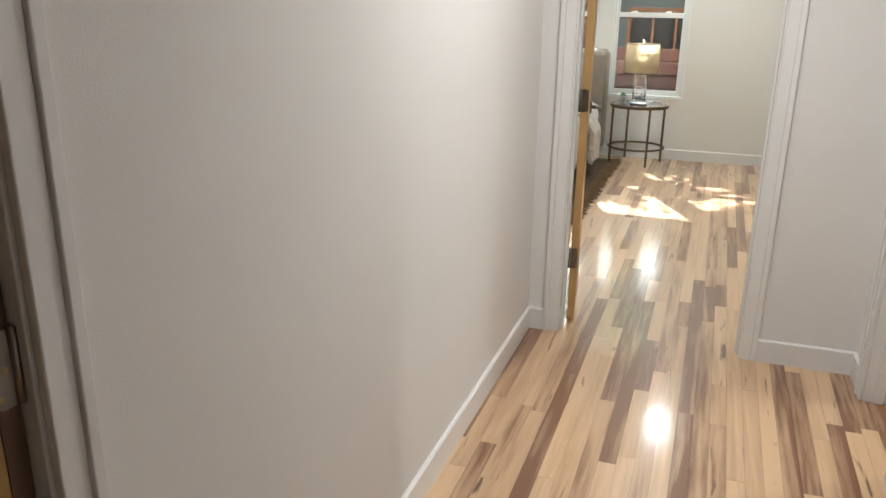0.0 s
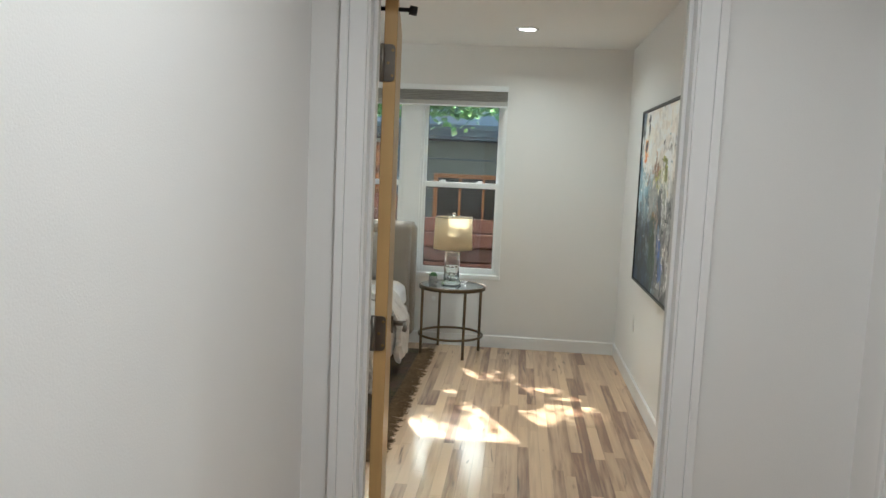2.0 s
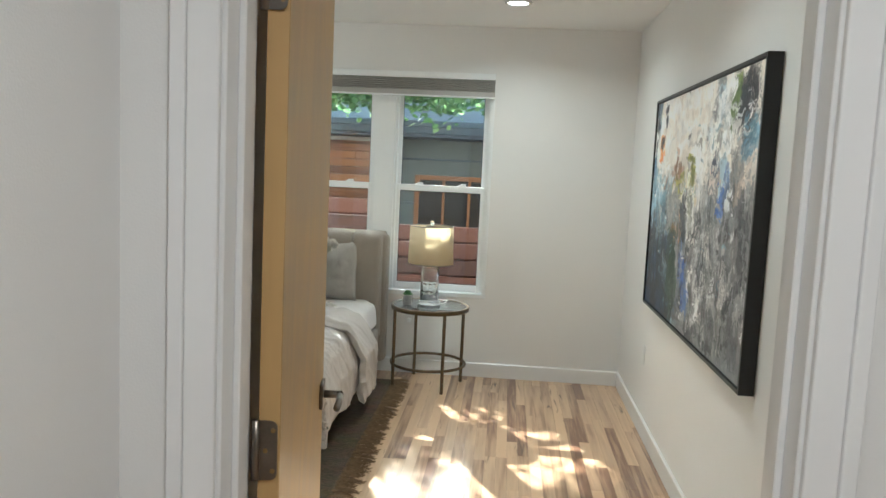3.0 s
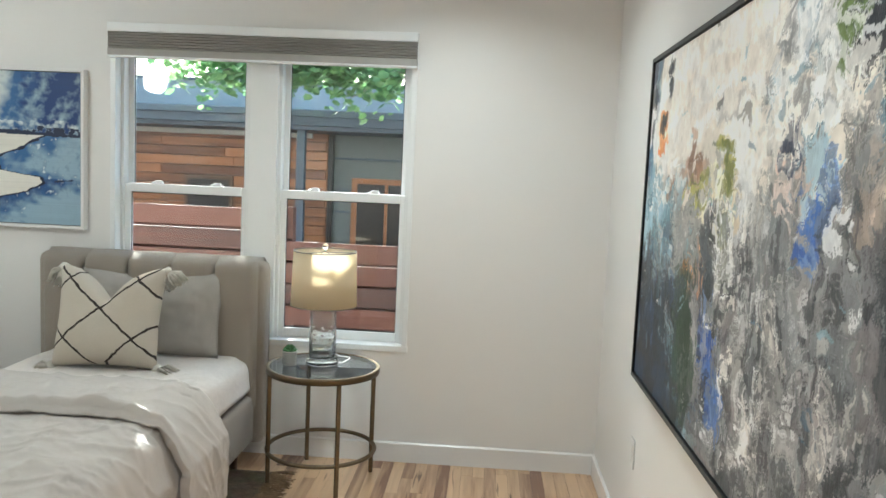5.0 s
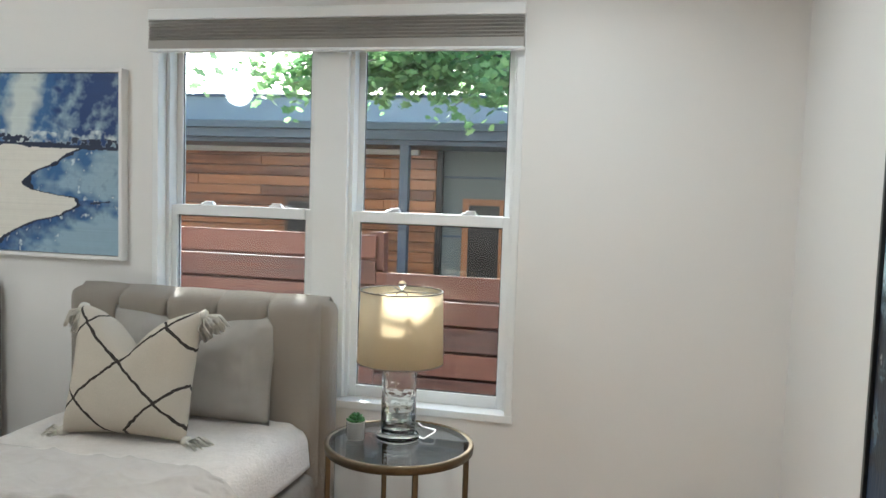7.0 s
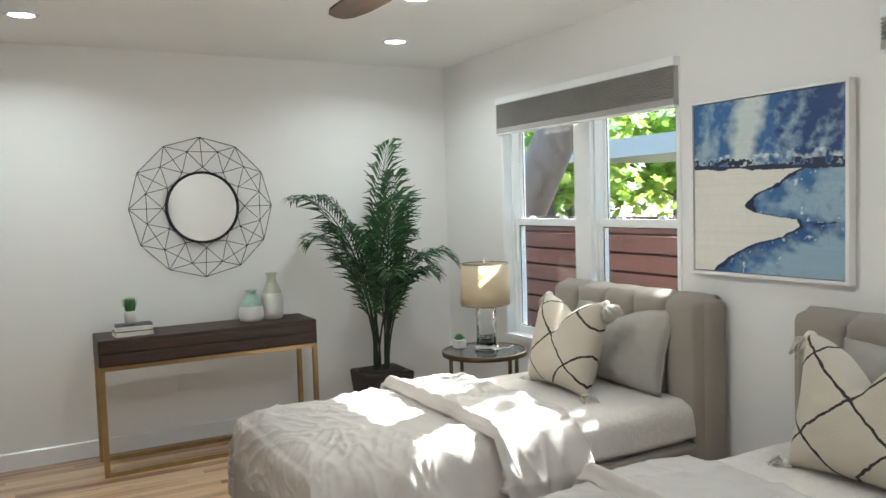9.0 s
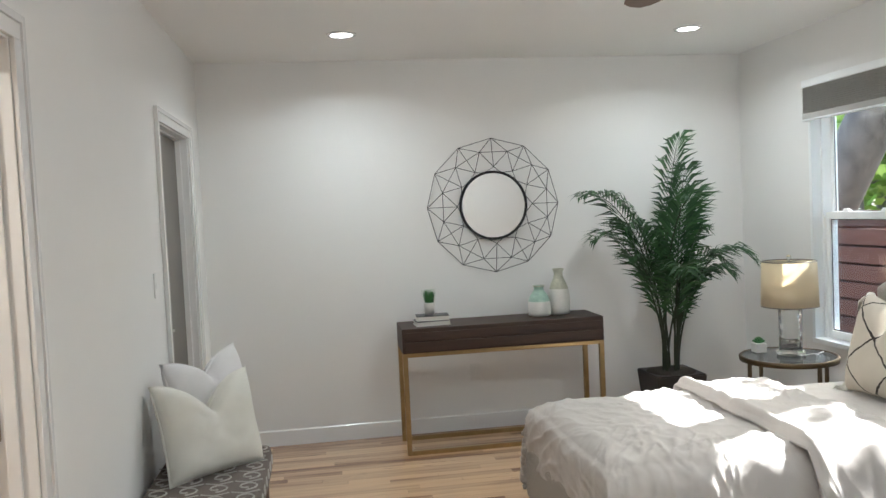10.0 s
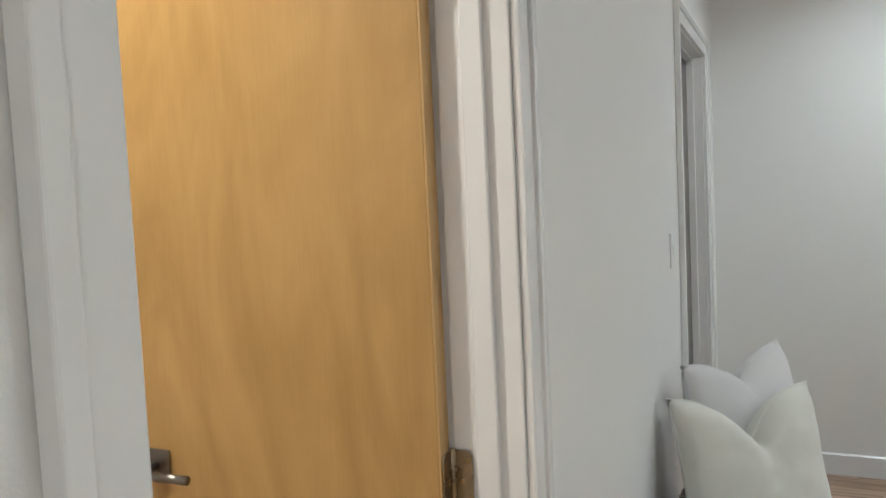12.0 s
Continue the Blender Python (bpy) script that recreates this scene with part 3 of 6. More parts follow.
tube(bm, [(0.06, 0.06, 1.985), (0.06, -0.035, 1.985)], 0.006, 8)
tube(bm, [(0.06, -0.03, 1.985), (0.06, -0.052, 1.982)], 0.013, 10)
tube(bm, [(0.06, 0.055, 1.985), (0.06, 0.075, 1.982)], 0.013, 10)
part("robe_hook", bm, BLACKMETAL, entry_door, "dark metal hook through the door", True)
# strike plate of the side bedroom door
bm = fresh()
rbox(bm, XR + 0.018, XR + 0.043, SIDE[1] - 0.0205, SIDE[1] - 0.018, 0.955, 1.015, 0.0006, 1)
tagged(obj("strike_plate", bm, BRASS), "small brass strike plate on the door jamb", "strike plate")


# ---- windows ----
def twin_window(name, x0, x1, y, label):
    """Two double-hung vinyl windows side by side in one opening, looking to -y; y: the wall face."""
    w = tagged(new(name), label, "window", "", "structure")
    w.matrix_basis = pose(x0, y, 0)
    W = x1 - x0
    mid = W / 2
    z0, z1 = WZ0, WZ1

    def member(nm, a0, a1, d0, d1, za, zb, parent=None, r=0.003):
        bm = fresh()
        rbox(bm, a0, a1, d0, d1, za, zb, r, 2)
        return part(nm, bm, VINYL, parent or w)
    # flat trim flush round the opening
    member("outer_trim", 0.0, 0.028, -0.006, 0.15, z0, z1)
    member("outer_trim", W - 0.028, W, -0.006, 0.15, z0, z1)
    member("outer_trim", 0.028, W - 0.028, -0.004, 0.15, z1 - 0.03, z1)
    member("window_sill", -0.004, W + 0.004, -0.008, 0.15, z0 - 0.010, z0 + 0.022)
    member("mullion", mid - 0.075, mid + 0.075, 0.03, 0.15, z0 + 0.022, z1 - 0.03)
    for a, b in ((0.028, mid - 0.075), (mid + 0.075, W - 0.028)):
        rail = 1.395
        # master frame steps
        member("window_frame", a, a + 0.018, 0.055, 0.15, z0 + 0.022, z1 - 0.03)
        member("window_frame", b - 0.018, b, 0.055, 0.15, z0 + 0.022, z1 - 0.03)
        # upper sash, further out
        up = member("sash", a + 0.018, a + 0.046, 0.112, 0.14, rail, z1 - 0.03)
        member("stile", b - 0.046, b - 0.018, 0.112, 0.14, rail, z1 - 0.03, up)
        member("top_rail", a + 0.046, b - 0.046, 0.112, 0.14, z1 - 0.075, z1 - 0.03, up)
        member("meeting_rail", a + 0.018, b - 0.018, 0.112, 0.14, rail - 0.03, rail, up)
        # lower sash, nearer
        lo = member("sash", a + 0.012, a + 0.046, 0.075, 0.108, z0 + 0.022, rail + 0.012)
        member("stile", b - 0.046, b - 0.012, 0.075, 0.108, z0 + 0.022, rail + 0.012, lo)
        member("bottom_rail", a + 0.046, b - 0.046, 0.075, 0.108, z0 + 0.022, z0 + 0.072, lo)
        member("meeting_rail", a + 0.046, b - 0.046, 0.070, 0.108, rail - 0.032, rail + 0.014, lo)
        for fx in (0.27, 0.73):
            cx = a + (b - a) * fx
            bm = fresh()
            rbox(bm, cx - 0.03, cx + 0.03, 0.078, 0.104, rail + 0.014, rail + 0.024, 0.004, 2)
            rbox(bm, cx - 0.012, cx + 0.028, 0.072, 0.09, rail + 0.022, rail + 0.032, 0.003, 2)
            part("sash_lock", bm, VINYL, lo)
        for za, zb, d in ((rail, z1 - 0.075, 0.126), (z0 + 0.072, rail - 0.032, 0.092)):
            for e in (d, d + 0.011):
                bm = fresh()
                bm.faces.new([bm.verts.new(q) for q in ((a + 0.044, e, za - 0.002), (b - 0.044, e, za - 0.002), (b - 0.044, e, zb + 0.002), (a + 0.044, e, zb + 0.002))])
                g = part("pane", bm, GLASS_PANE, w)
                g.visible_shadow = False
            bm = fresh()
            for q0, q1, r0, r1 in ((a + 0.043, a + 0.050, za, zb), (b - 0.050, b - 0.043, za, zb), (a + 0.05, b - 0.05, za - 0.001, za + 0.006), (a + 0.05, b - 0.05, zb - 0.006, zb + 0.001)):
                box(bm, q0, q1, d - 0.005, d - 0.0025, r0, r1)
            part("glazing_gasket", bm, BLACK, w)
    return w


twin_window("window_1", *WIN1, YW, "white vinyl twin double-hung window beside a bed")
twin_window("window_2", *WIN2, YW, "white vinyl twin double-hung window in the corner")
twin_window("window_3", *WIN3, YW, "white vinyl twin double-hung window of the side bedroom")


def pleated_blind(x0, x1, drop, pleats, label):
    b = thing("pleated_blind", (x0, YW, WZ1), label, "blind", "window blinds")
    W = x1 - x0
    bm = fresh()
    rbox(bm, 0.0, W, -0.045, 0.0, -0.045, 0.0, 0.003, 2)
    part("headrail", bm, VINYL, b, "white blind headrail")
    bm = fresh()
    top, bot = -0.045, -drop + 0.046
    prev = None
    for i in range(pleats * 2 + 1):
        z = top + (bot - top) * i / (pleats * 2)
        yy = -0.047 if i % 2 else -0.031
        row = [bm.verts.new((x, yy, z)) for x in (0.004, W - 0.004)] + [bm.verts.new((x, -0.008, z)) for x in (W - 0.004, 0.004)]
        if prev:
            for k in range(4):
                bm.faces.new((prev[k], prev[(k + 1) % 4], row[(k + 1) % 4], row[k]))
        prev = row
    part("pleats", bm, BLIND, b, "grey pleated blind fabric, drawn up")
    bm = fresh()
    rbox(bm, 0.002, W - 0.002, -0.044, -0.006, -drop + 0.010, -drop + 0.046, 0.004, 2)
    rail = part("bottom_rail", bm, BLIND, b, "fabric-covered bottom rail")
    bm = fresh()
    rbox(bm, 0.001, W - 0.001, -0.047, -0.004, -drop, -drop + 0.011, 0.002, 1)
    part("rail_lip", bm, VINYL, rail, "white lip under the rail")
    for cx in (0.18, 0.82):
        bm = fresh()
        rbox(bm, W * cx - 0.02, W * cx + 0.02, -0.050, -0.044, -0.043, -0.033, 0.002, 1)
        part("bracket_clip", bm, VINYL, b, "clear bracket clip")
    return b


pleated_blind(*WIN1, 0.175, 6, "grey pleated blind drawn up above the window")
pleated_blind(*WIN2, 0.25, 13, "grey pleated blind half gathered above the corner window")
pleated_blind(*WIN3, 0.10, 4, "grey pleated blind drawn up in the side bedroom")


# ---- ceiling lights ----
def downlight(x, y, watts, color=(0.98, 1.0, 0.94)):
    d = thing("ceiling_light", (x, y, ZC), "round white recessed downlight, lit; three are seen, the others added", "ceiling light", "recessed downlights")
    bm = fresh()
    lathe(bm, [(0.062, -0.002), (0.066, -0.009), (0.082, -0.006), (0.085, 0.0), (0.062, 0.0)], 36)
    part("trim_ring", bm, TRIM, d, "", True)
    bm = fresh()
    lathe(bm, [(0.0, -0.004), (0.064, -0.003)], 32)
    part("lens", bm, LED, d, "glowing white lens")
    la = bpy.data.lights.new("downlight_lamp", "AREA")
    la.shape, la.size, la.energy, la.color, la.spread = "DISK", 0.12, watts, color, radians(152)
    lo = new("downlight_lamp", la)
    lo.matrix_world = pose(x, y, ZC - 0.014)
    return d


LAMP_W = 1.6
# The fourth is unseen, added to complete the grid and brighten the painting wall.
for dx, dy in ((0.085, 7.68), (-4.38, 5.67), (-4.33, 7.75), (0.085, 5.67)):
    downlight(dx, dy, LAMP_W)
# Unseen downlight, added to brighten the hall.
downlight(0.25, 2.75, 3.0, (1.0, 0.95, 0.92))
# Fixture out of view, added for the warm light on the bath door.
downlight(-1.45, 3.95, 3.8, (1.0, 0.88, 0.72))
# Unseen downlight, added to brighten the side bedroom.
downlight(3.0, 4.2, 6.2)
fl = bpy.data.lights.new("fan_lamp", "POINT")
fl.energy, fl.color, fl.shadow_soft_size = 4.0, (0.98, 1.0, 0.94), 0.09
new("fan_lamp", fl).location = (-2.25, 6.85, 2.13)


# ---- soft goods helpers ----
def cloth_noise(p, s, seed=0.0):
    return noise.noise(Vector((p[0] * s + seed, p[1] * s - seed, p[2] * s + seed * 0.7)))


def pillow_bmesh(w, h, d, chop=0.0, seg=26, ears=0.06, seed=1.0, wrinkle=0.012):
    """A stuffed cushion standing on its lower edge: x across, z up, y thick. chop: depth of the dent in its top edge."""
    bm = fresh()
    grid = {}
    for side in (1, -1):
        for i in range(seg + 1):
            for j in range(seg + 1):
                u, v = 2 * i / seg - 1, 2 * j / seg - 1
                edge = (i in (0, seg)) or (j in (0, seg))
                if side == -1 and edge:
                    grid[(side, i, j)] = grid[(1, i, j)]
                    continue
                x = 0.5 * w * u * (1 - ears * (1 - v * v))
                z = 0.5 * h * v * (1 - ears * (1 - u * u))
                puff = ((1 - u ** 4) * (1 - v ** 4)) ** 0.55
                t = 0.5 * d * puff
                if chop:
                    dent = chop * math.exp(-(abs(u) / 0.34) ** 1.35) * max(0.0, (v + 0.15) / 1.15) ** 1.5
                    z -= dent
                    t *= 1 - 0.35 * math.exp(-(u / 0.16) ** 2) * max(0, v)
                    x *= 1 + 0.03 * max(0, v)
                q = (x * 1.0, side * 0.3, z)
                wr = wrinkle * (cloth_noise(q, 9, seed) + 0.5 * cloth_noise(q, 21, seed)) * puff
                y = side * (t + wr)
                grid[(side, i, j)] = bm.verts.new((x, y, z + 0.5 * h))
    for side in (1, -1):
        for i in range(seg):
            for j in range(seg):
                q = [grid[(side, i, j)], grid[(side, i + 1, j)], grid[(side, i + 1, j + 1)], grid[(side, i, j + 1)]]
                bm.faces.new(q if side == -1 else q[::-1])
    return bm


def lattice_cloth(name, base, line):
    """Cream weave with dark crossing lines, a diamond lattice in local x and z."""
    m, n, l, b = nodes_of(name)
    tc, sep = n.new("ShaderNodeTexCoord"), n.new("ShaderNodeSeparateXYZ")
    ns = n.new("ShaderNodeTexNoise")
    ns.inputs["Scale"].default_value = 28
    mixv = n.new("ShaderNodeVectorMath")
    mixv.operation = "MULTIPLY_ADD"
    mixv.inputs[1].default_value = (0.016, 0.016, 0.016)
    l.new(tc.outputs["Object"], ns.inputs[0])
    l.new(ns.outputs["Color"], mixv.inputs[0])
    l.new(tc.outputs["Object"], mixv.inputs[2])
    l.new(mixv.outputs[0], sep.inputs[0])

    def math_node(op, a, b2=None):
        k = n.new("ShaderNodeMath")
        k.operation = op
        for i, s in enumerate((a, b2)):
            if s is None:
                continue
            if isinstance(s, (int, float)):
                k.inputs[i].default_value = s
            else:
                l.new(s, k.inputs[i])
        return k.outputs[0]
    zz = math_node("MULTIPLY", sep.outputs["Z"], 1.15)
    res = None
    for op in ("ADD", "SUBTRACT"):
        d = math_node(op, sep.outputs["X"], zz)
        d = math_node("ADD", d, 8.02 + (0.012 if op == "ADD" else 0.02))
        f = math_node("MODULO", d, 0.315)
        f = math_node("ABSOLUTE", math_node("SUBTRACT", f, 0.1575))
        hit = math_node("LESS_THAN", f, 0.0075)
        res = hit if res is None else math_node("MAXIMUM", res, hit)
    weave = n.new("ShaderNodeTexNoise")
    weave.inputs["Scale"].default_value, weave.inputs["Detail"].default_value = 260, 3
    l.new(tc.outputs["Object"], weave.inputs[0])
    ramp = n.new("ShaderNodeValToRGB")
    ramp.color_ramp.elements[0].color = (*[c * 0.82 for c in base], 1)
    ramp.color_ramp.elements[1].color = (*base, 1)
    l.new(weave.outputs[0], ramp.inputs[0])
    mx = n.new("ShaderNodeMix")
    mx.data_type = "RGBA"
    l.new(res, mx.inputs[0])
    l.new(ramp.outputs[0], mx.inputs[6])
    mx.inputs[7].default_value = (*line, 1)
    l.new(mx.outputs[2], b.inputs["Base Color"])
    b.inputs["Roughness"].default_value = 0.95
    bp = n.new("ShaderNodeBump")
    bp.inputs["Strength"].default_value, bp.inputs["Distance"].default_value = 0.7, 0.004
    hs = math_node("ADD", weave.outputs[0], math_node("MULTIPLY", res, 1.2))
    l.new(hs, bp.inputs["Height"])
    l.new(bp.outputs[0], b.inputs["Normal"])
    return m


LATTICE = lattice_cloth("lattice_weave", (0.61, 0.545, 0.45), (0.045, 0.035, 0.03))


def tassel_bmesh(seed):
    r = random.Random(seed)
    bm = fresh()
    lathe(bm, [(0.0, 0.006), (0.011, 0.004), (0.014, -0.008), (0.009, -0.017), (0.0, -0.018)], 10)
    for _ in range(90):
        a, s = r.uniform(0, 6.28), r.uniform(0.3, 1.0)
        d = Vector((math.cos(a) * 0.034 * s, math.sin(a) * 0.034 * s, -0.062 - r.random() * 0.02))
        tube(bm, [(0, 0, -0.008), d * 0.5 + Vector((d.x * 0.4, d.y * 0.4, 0.004)), d], 0.0024, 4, 0.0016)
    return bm


def lattice_pillow(at, turn, tilt, label):
    p = thing("throw_pillow", at, label, "pillow", "patterned throw pillows", turn)
    W, H = 0.49, 0.485
    bm = pillow_bmesh(W, H, 0.22, 0.165, 34, 0.07, 3.0, 0.010)
    c = part("cover", bm, LATTICE, p, "cream weave with dark crossing lines", True)
    c.rotation_euler = (radians(tilt), 0, 0)
    for i, (sx, sz) in enumerate(((-1, 0.01), (1, 0.01), (-1, H - 0.012), (1, H - 0.012))):
        t = part("tassel", tassel_bmesh(i + 5), TASSEL, c, "cream yarn tassel", True)
        t.location = (sx * (W / 2 - 0.008), 0, sz)
        t.scale = (1.7, 1.7, 1.25)
        t.rotation_euler = (radians((18, -10, 30, 24)[i]), radians((52, -58, 28, -34)[i]) * 1.0, 0)
    return p


def plain_pillow(name, at, turn, tilt, w, h, d, material, label, chop=0.0, seed=2.0, roll=0.0, flange=0.0):
    p = thing(name, at, label, "pillow", "", turn)
    bm = pillow_bmesh(w, h, d, chop, 34, 0.05, seed, 0.019 if material is GREYCLOTH else 0.009)
    c = part("cover", bm, material, p, "", True)
    c.rotation_euler = (radians(tilt), radians(roll), 0)
    bm = fresh()
    pts = []
    for k in range(40):
        s = k / 40 * 4
        e, f = int(s), s - int(s)
        u, v = ((-1 + 2 * f, -1), (1, -1 + 2 * f), (1 - 2 * f, 1), (-1, 1 - 2 * f))[e]
        x = 0.5 * w * u * (1 - 0.05 * (1 - v * v))
        z = 0.5 * h * v * (1 - 0.05 * (1 - u * u))
        if chop:
            z -= chop * math.exp(-(abs(u) / 0.34) ** 1.35) * max(0.0, (v + 0.15) / 1.15) ** 1.5
            x *= 1 + 0.03 * max(0, v)
        pts.append((x, 0, z + 0.5 * h))
    tube(bm, pts, 0.0045, 6, None, True)
    part("piping", bm, material, c, "", True)
    return p


def drape(a, b, ha, hb0, hb1, top, r):
    """Folds a flat sheet point over a box top: half width ha, from hb0 to hb1 along y."""
    def fold(t, lim):
        over = t - lim + r
        if over <= 0:
            return t, 0.0
        arc = r * math.pi / 2
        if over < arc:
            ang = over / r
            return lim - r + r * math.sin(ang), r * (1 - math.cos(ang))
        return lim, r + over - arc
    sx = 1 if a >= 0 else -1
    x, dx = fold(abs(a), ha)
    if b < (hb0 + hb1) / 2:
        y, dy = fold(-b, -hb0)
        y = -y
    else:
        y, dy = b, 0.0
    return sx * x, y, top - max(dx, dy) - 0.25 * min(dx, dy)


def sheet(ha, y0, y1, over_side, over_foot, top, r, wr, seed, na=70, nb=80, thick=0.02, ridge=0.0, ragged=0.02, crisp=0.0, flare=0.0):
    """A cloth lying over the bed; hangs over both sides, and over the foot when over_foot > 0."""
    bm = fresh()
    rows = []
    b0 = y0 - over_foot
    for j in range(nb + 1):
        row = []
        for i in range(na + 1):
            fa = 2 * i / na - 1
            b = b0 + (y1 - b0) * j / nb
            hang = over_side + ragged * cloth_noise((0, b, fa), 3.0, seed)
            a = fa * (ha + hang)
            x, y, z = drape(a, b, ha, y0, y1 + 5, top, r)
            p = (x, y, z)
            side = max(0.0, min(1.0, (top - z) / 0.2))
            n1 = cloth_noise((a * 0.8, b * 2.2, 0), 3.2, seed)
            n2 = cloth_noise((a * 2.6, b * 1.2, 3), 5.0, seed + 3)
            rg = (1 - abs(cloth_noise((a * 0.9 + 0.6 * b, b * 0.7 - a * 0.5, 1), 3.6, seed + 7))) ** 5
            rg2 = (1 - abs(cloth_noise((a * 1.3 - 0.5 * b, b * 1.1, 4), 6.0, seed + 9))) ** 6
            if ridge:
                z += ridge * math.exp(-((b - b0 - 0.03) / 0.035) ** 2) * (1 - 0.7 * side)
            z += wr * (0.9 * n1 + 0.45 * n2 + 1.1 * rg + 0.6 * rg2) * (1 - 0.8 * side)
            if crisp:
                # pulled creases that run slantwise over the cloth
                q = (1.5 * a + 0.8 * b, 5.5 * b - 3.2 * a, 2)
                cz = (1 - min(1.0, 1.6 * abs(cloth_noise(q, 2.1, seed + 11)))) ** 3 * max(0.0, 0.45 + cloth_noise((a, b, 5), 2.2, seed + 13))
                q = (2.0 * a - 0.9 * b, 7.0 * b + 3.0 * a, 6)
                cz += 0.6 * (1 - min(1.0, 1.8 * abs(cloth_noise(q, 2.6, seed + 17)))) ** 3 * max(0.0, 0.3 + cloth_noise((a, b, 8), 2.6, seed + 19))
                z += crisp * cz * (1 - 0.5 * side)
                x += (1 if a > 0 else -1) * crisp * cz * side
                y -= crisp * cz * (1 if b < y0 else 0)
            wave = wr * 0.7 * side * (math.sin(b * 8 + 4 * n1 + seed) + 0.5 * math.sin(b * 15 + a * 9 + seed * 2))
            out = 0.012 + abs(wave) + 0.015 * side + (flare * side if a > 0 else 0)
            if abs(a) > ha - 0.02:
                x += (1 if a > 0 else -1) * out
            if y < y0 + 0.02:
                y -= 0.012 + abs(wr * 0.7 * side * math.sin(a * 9 + 2 * n2))
            row.append(bm.verts.new((x, y, z)))
        rows.append(row)
    for j in range(nb):
        for i in range(na):
            bm.faces.new((rows[j][i], rows[j][i + 1], rows[j + 1][i + 1], rows[j + 1][i]))
    bm.normal_update()
    low = [[bm.verts.new(v.co - v.normal * (thick if v.normal.z > -0.5 else -thick)) for v in row] for row in rows]
    for j in range(nb):
        for i in range(na):
            bm.faces.new((low[j][i], low[j + 1][i], low[j + 1][i + 1], low[j][i + 1]))
    for j in range(nb):
        for i in (0, na):
            bm.faces.new((rows[j][i], rows[j + 1][i], low[j + 1][i], low[j][i]))
    for i in range(na):
        for j in (0, nb):
            bm.faces.new((rows[j][i], rows[j][i + 1], low[j][i + 1], low[j][i]))
    return bm


# ---- beds ----
def twin_bed(at, label, seed):
    """Origin on the floor under the middle of the headboard's back; the bed runs to -y."""
    bed = thing("twin_bed", at, label, "bed", "twin beds")
    HW, L = 0.505, 2.10
    bm = fresh()
    rbox(bm, -HW - 0.045, HW + 0.045, -L, -0.11, 0.10, 0.36, 0.03, 4)
    part("base", bm, LINEN, bed, "beige upholstered bed base", True)
    for lx in (-HW + 0.02, HW - 0.02):
        for ly in (-L + 0.12, -0.25):
            bm = fresh()
            lathe(bm, [(0.0, 0.0), (0.018, 0.0), (0.027, 0.11), (0.0, 0.11)], 14, lx, ly)
            part("leg", bm, DARKWOOD, bed, "dark wooden foot", True)
    # headboard with side wings and vertical channels
    bm = fresh()
    rbox(bm, -0.60, 0.60, -0.14, -0.012, 0.09, 1.045, 0.045, 6)
    hb = part("headboard", bm, LINEN, bed, "channelled beige headboard", True)
    n = 5
    for i in range(n):
        bm = fresh()
        edges = (-0.568, -0.337, -0.112, 0.112, 0.337, 0.568)
        x0, cw = edges[i], edges[i + 1] - edges[i]
        t = fresh()
        sx, sz = 24, 18
        vs = {}
        for u in range(sx + 1):
            for v in range(sz + 1):
                fu, fv = math.sin(math.pi / 2 * (u / sx * 2 - 1)), v / sz
                bulge = 0.046 * (1 - abs(fu) ** 7) ** 0.5 - (0.03 * max(0, (fu if i == n - 1 else -fu) - 0.72) / 0.28 if i in (0, n - 1) else 0)
                top_round = 1.0 if fv < 0.93 else math.sqrt(max(0.0, 1 - ((fv - 0.93) / 0.07) ** 2))
                z = 0.30 + 0.765 * fv - (0.004 * fu * fu if fv > 0.9 else 0)
                vs[u, v] = t.verts.new((x0 + cw * (fu + 1) / 2, -0.136 - bulge * max(0.15, top_round) + 0.075 * (1 - top_round), z))
        for u in range(sx):
            for v in range(sz):
                t.faces.new((vs[u, v], vs[u + 1, v], vs[u + 1, v + 1], vs[u, v + 1]))
        back = [t.verts.new((vs[u, sz].co.x, -0.02, 1.035)) for u in range(sx + 1)]
        for u in range(sx):
            t.faces.new((vs[u, sz], vs[u + 1, sz], back[u + 1], back[u]))
        merge(bm, t)
        part("channel", bm, LINEN, hb, "", True)
    # mattress
    bm = fresh()
    rbox(bm, -HW, HW, -L + 0.03, -0.17, 0.33, 0.545, 0.055, 6)
    part("mattress", bm, DUVET, bed, "", True)
    return bed


def bed_linen(at, seed, crisp, label_a, label_b, label_c):
    HW = 0.515
    b = thing("fleece_blanket", at, label_a, "blanket", "bed blankets")
    bm = sheet(HW, -1.2, -0.175, 0.14, 0.0, 0.560, 0.075, 0.005, seed, 70, 50, 0.012, ragged=0.012)
    part("fleece", bm, FLEECE, b, "", True)
    d = thing("duvet", at, label_b, "duvet", "bed duvets")
    bm = sheet(HW + 0.012, -2.07, -1.08, 0.33, 0.24, 0.578, 0.09, 0.013, seed + 5, 190, 190, 0.018, ragged=0.06, crisp=crisp, flare=0.05)
    part("cover", bm, DUVET, d, "", True)
    f = thing("duvet_fold", at, label_c, "duvet", "bed duvets")
    bm = sheet(HW + 0.022, -1.32, -0.88, 0.42, 0.0, 0.612, 0.10, 0.012, seed + 9, 200, 90, 0.040, ridge=0.050, ragged=0.06, crisp=0.015, flare=0.10)
    part("cover", bm, DUVET, f, "", True)


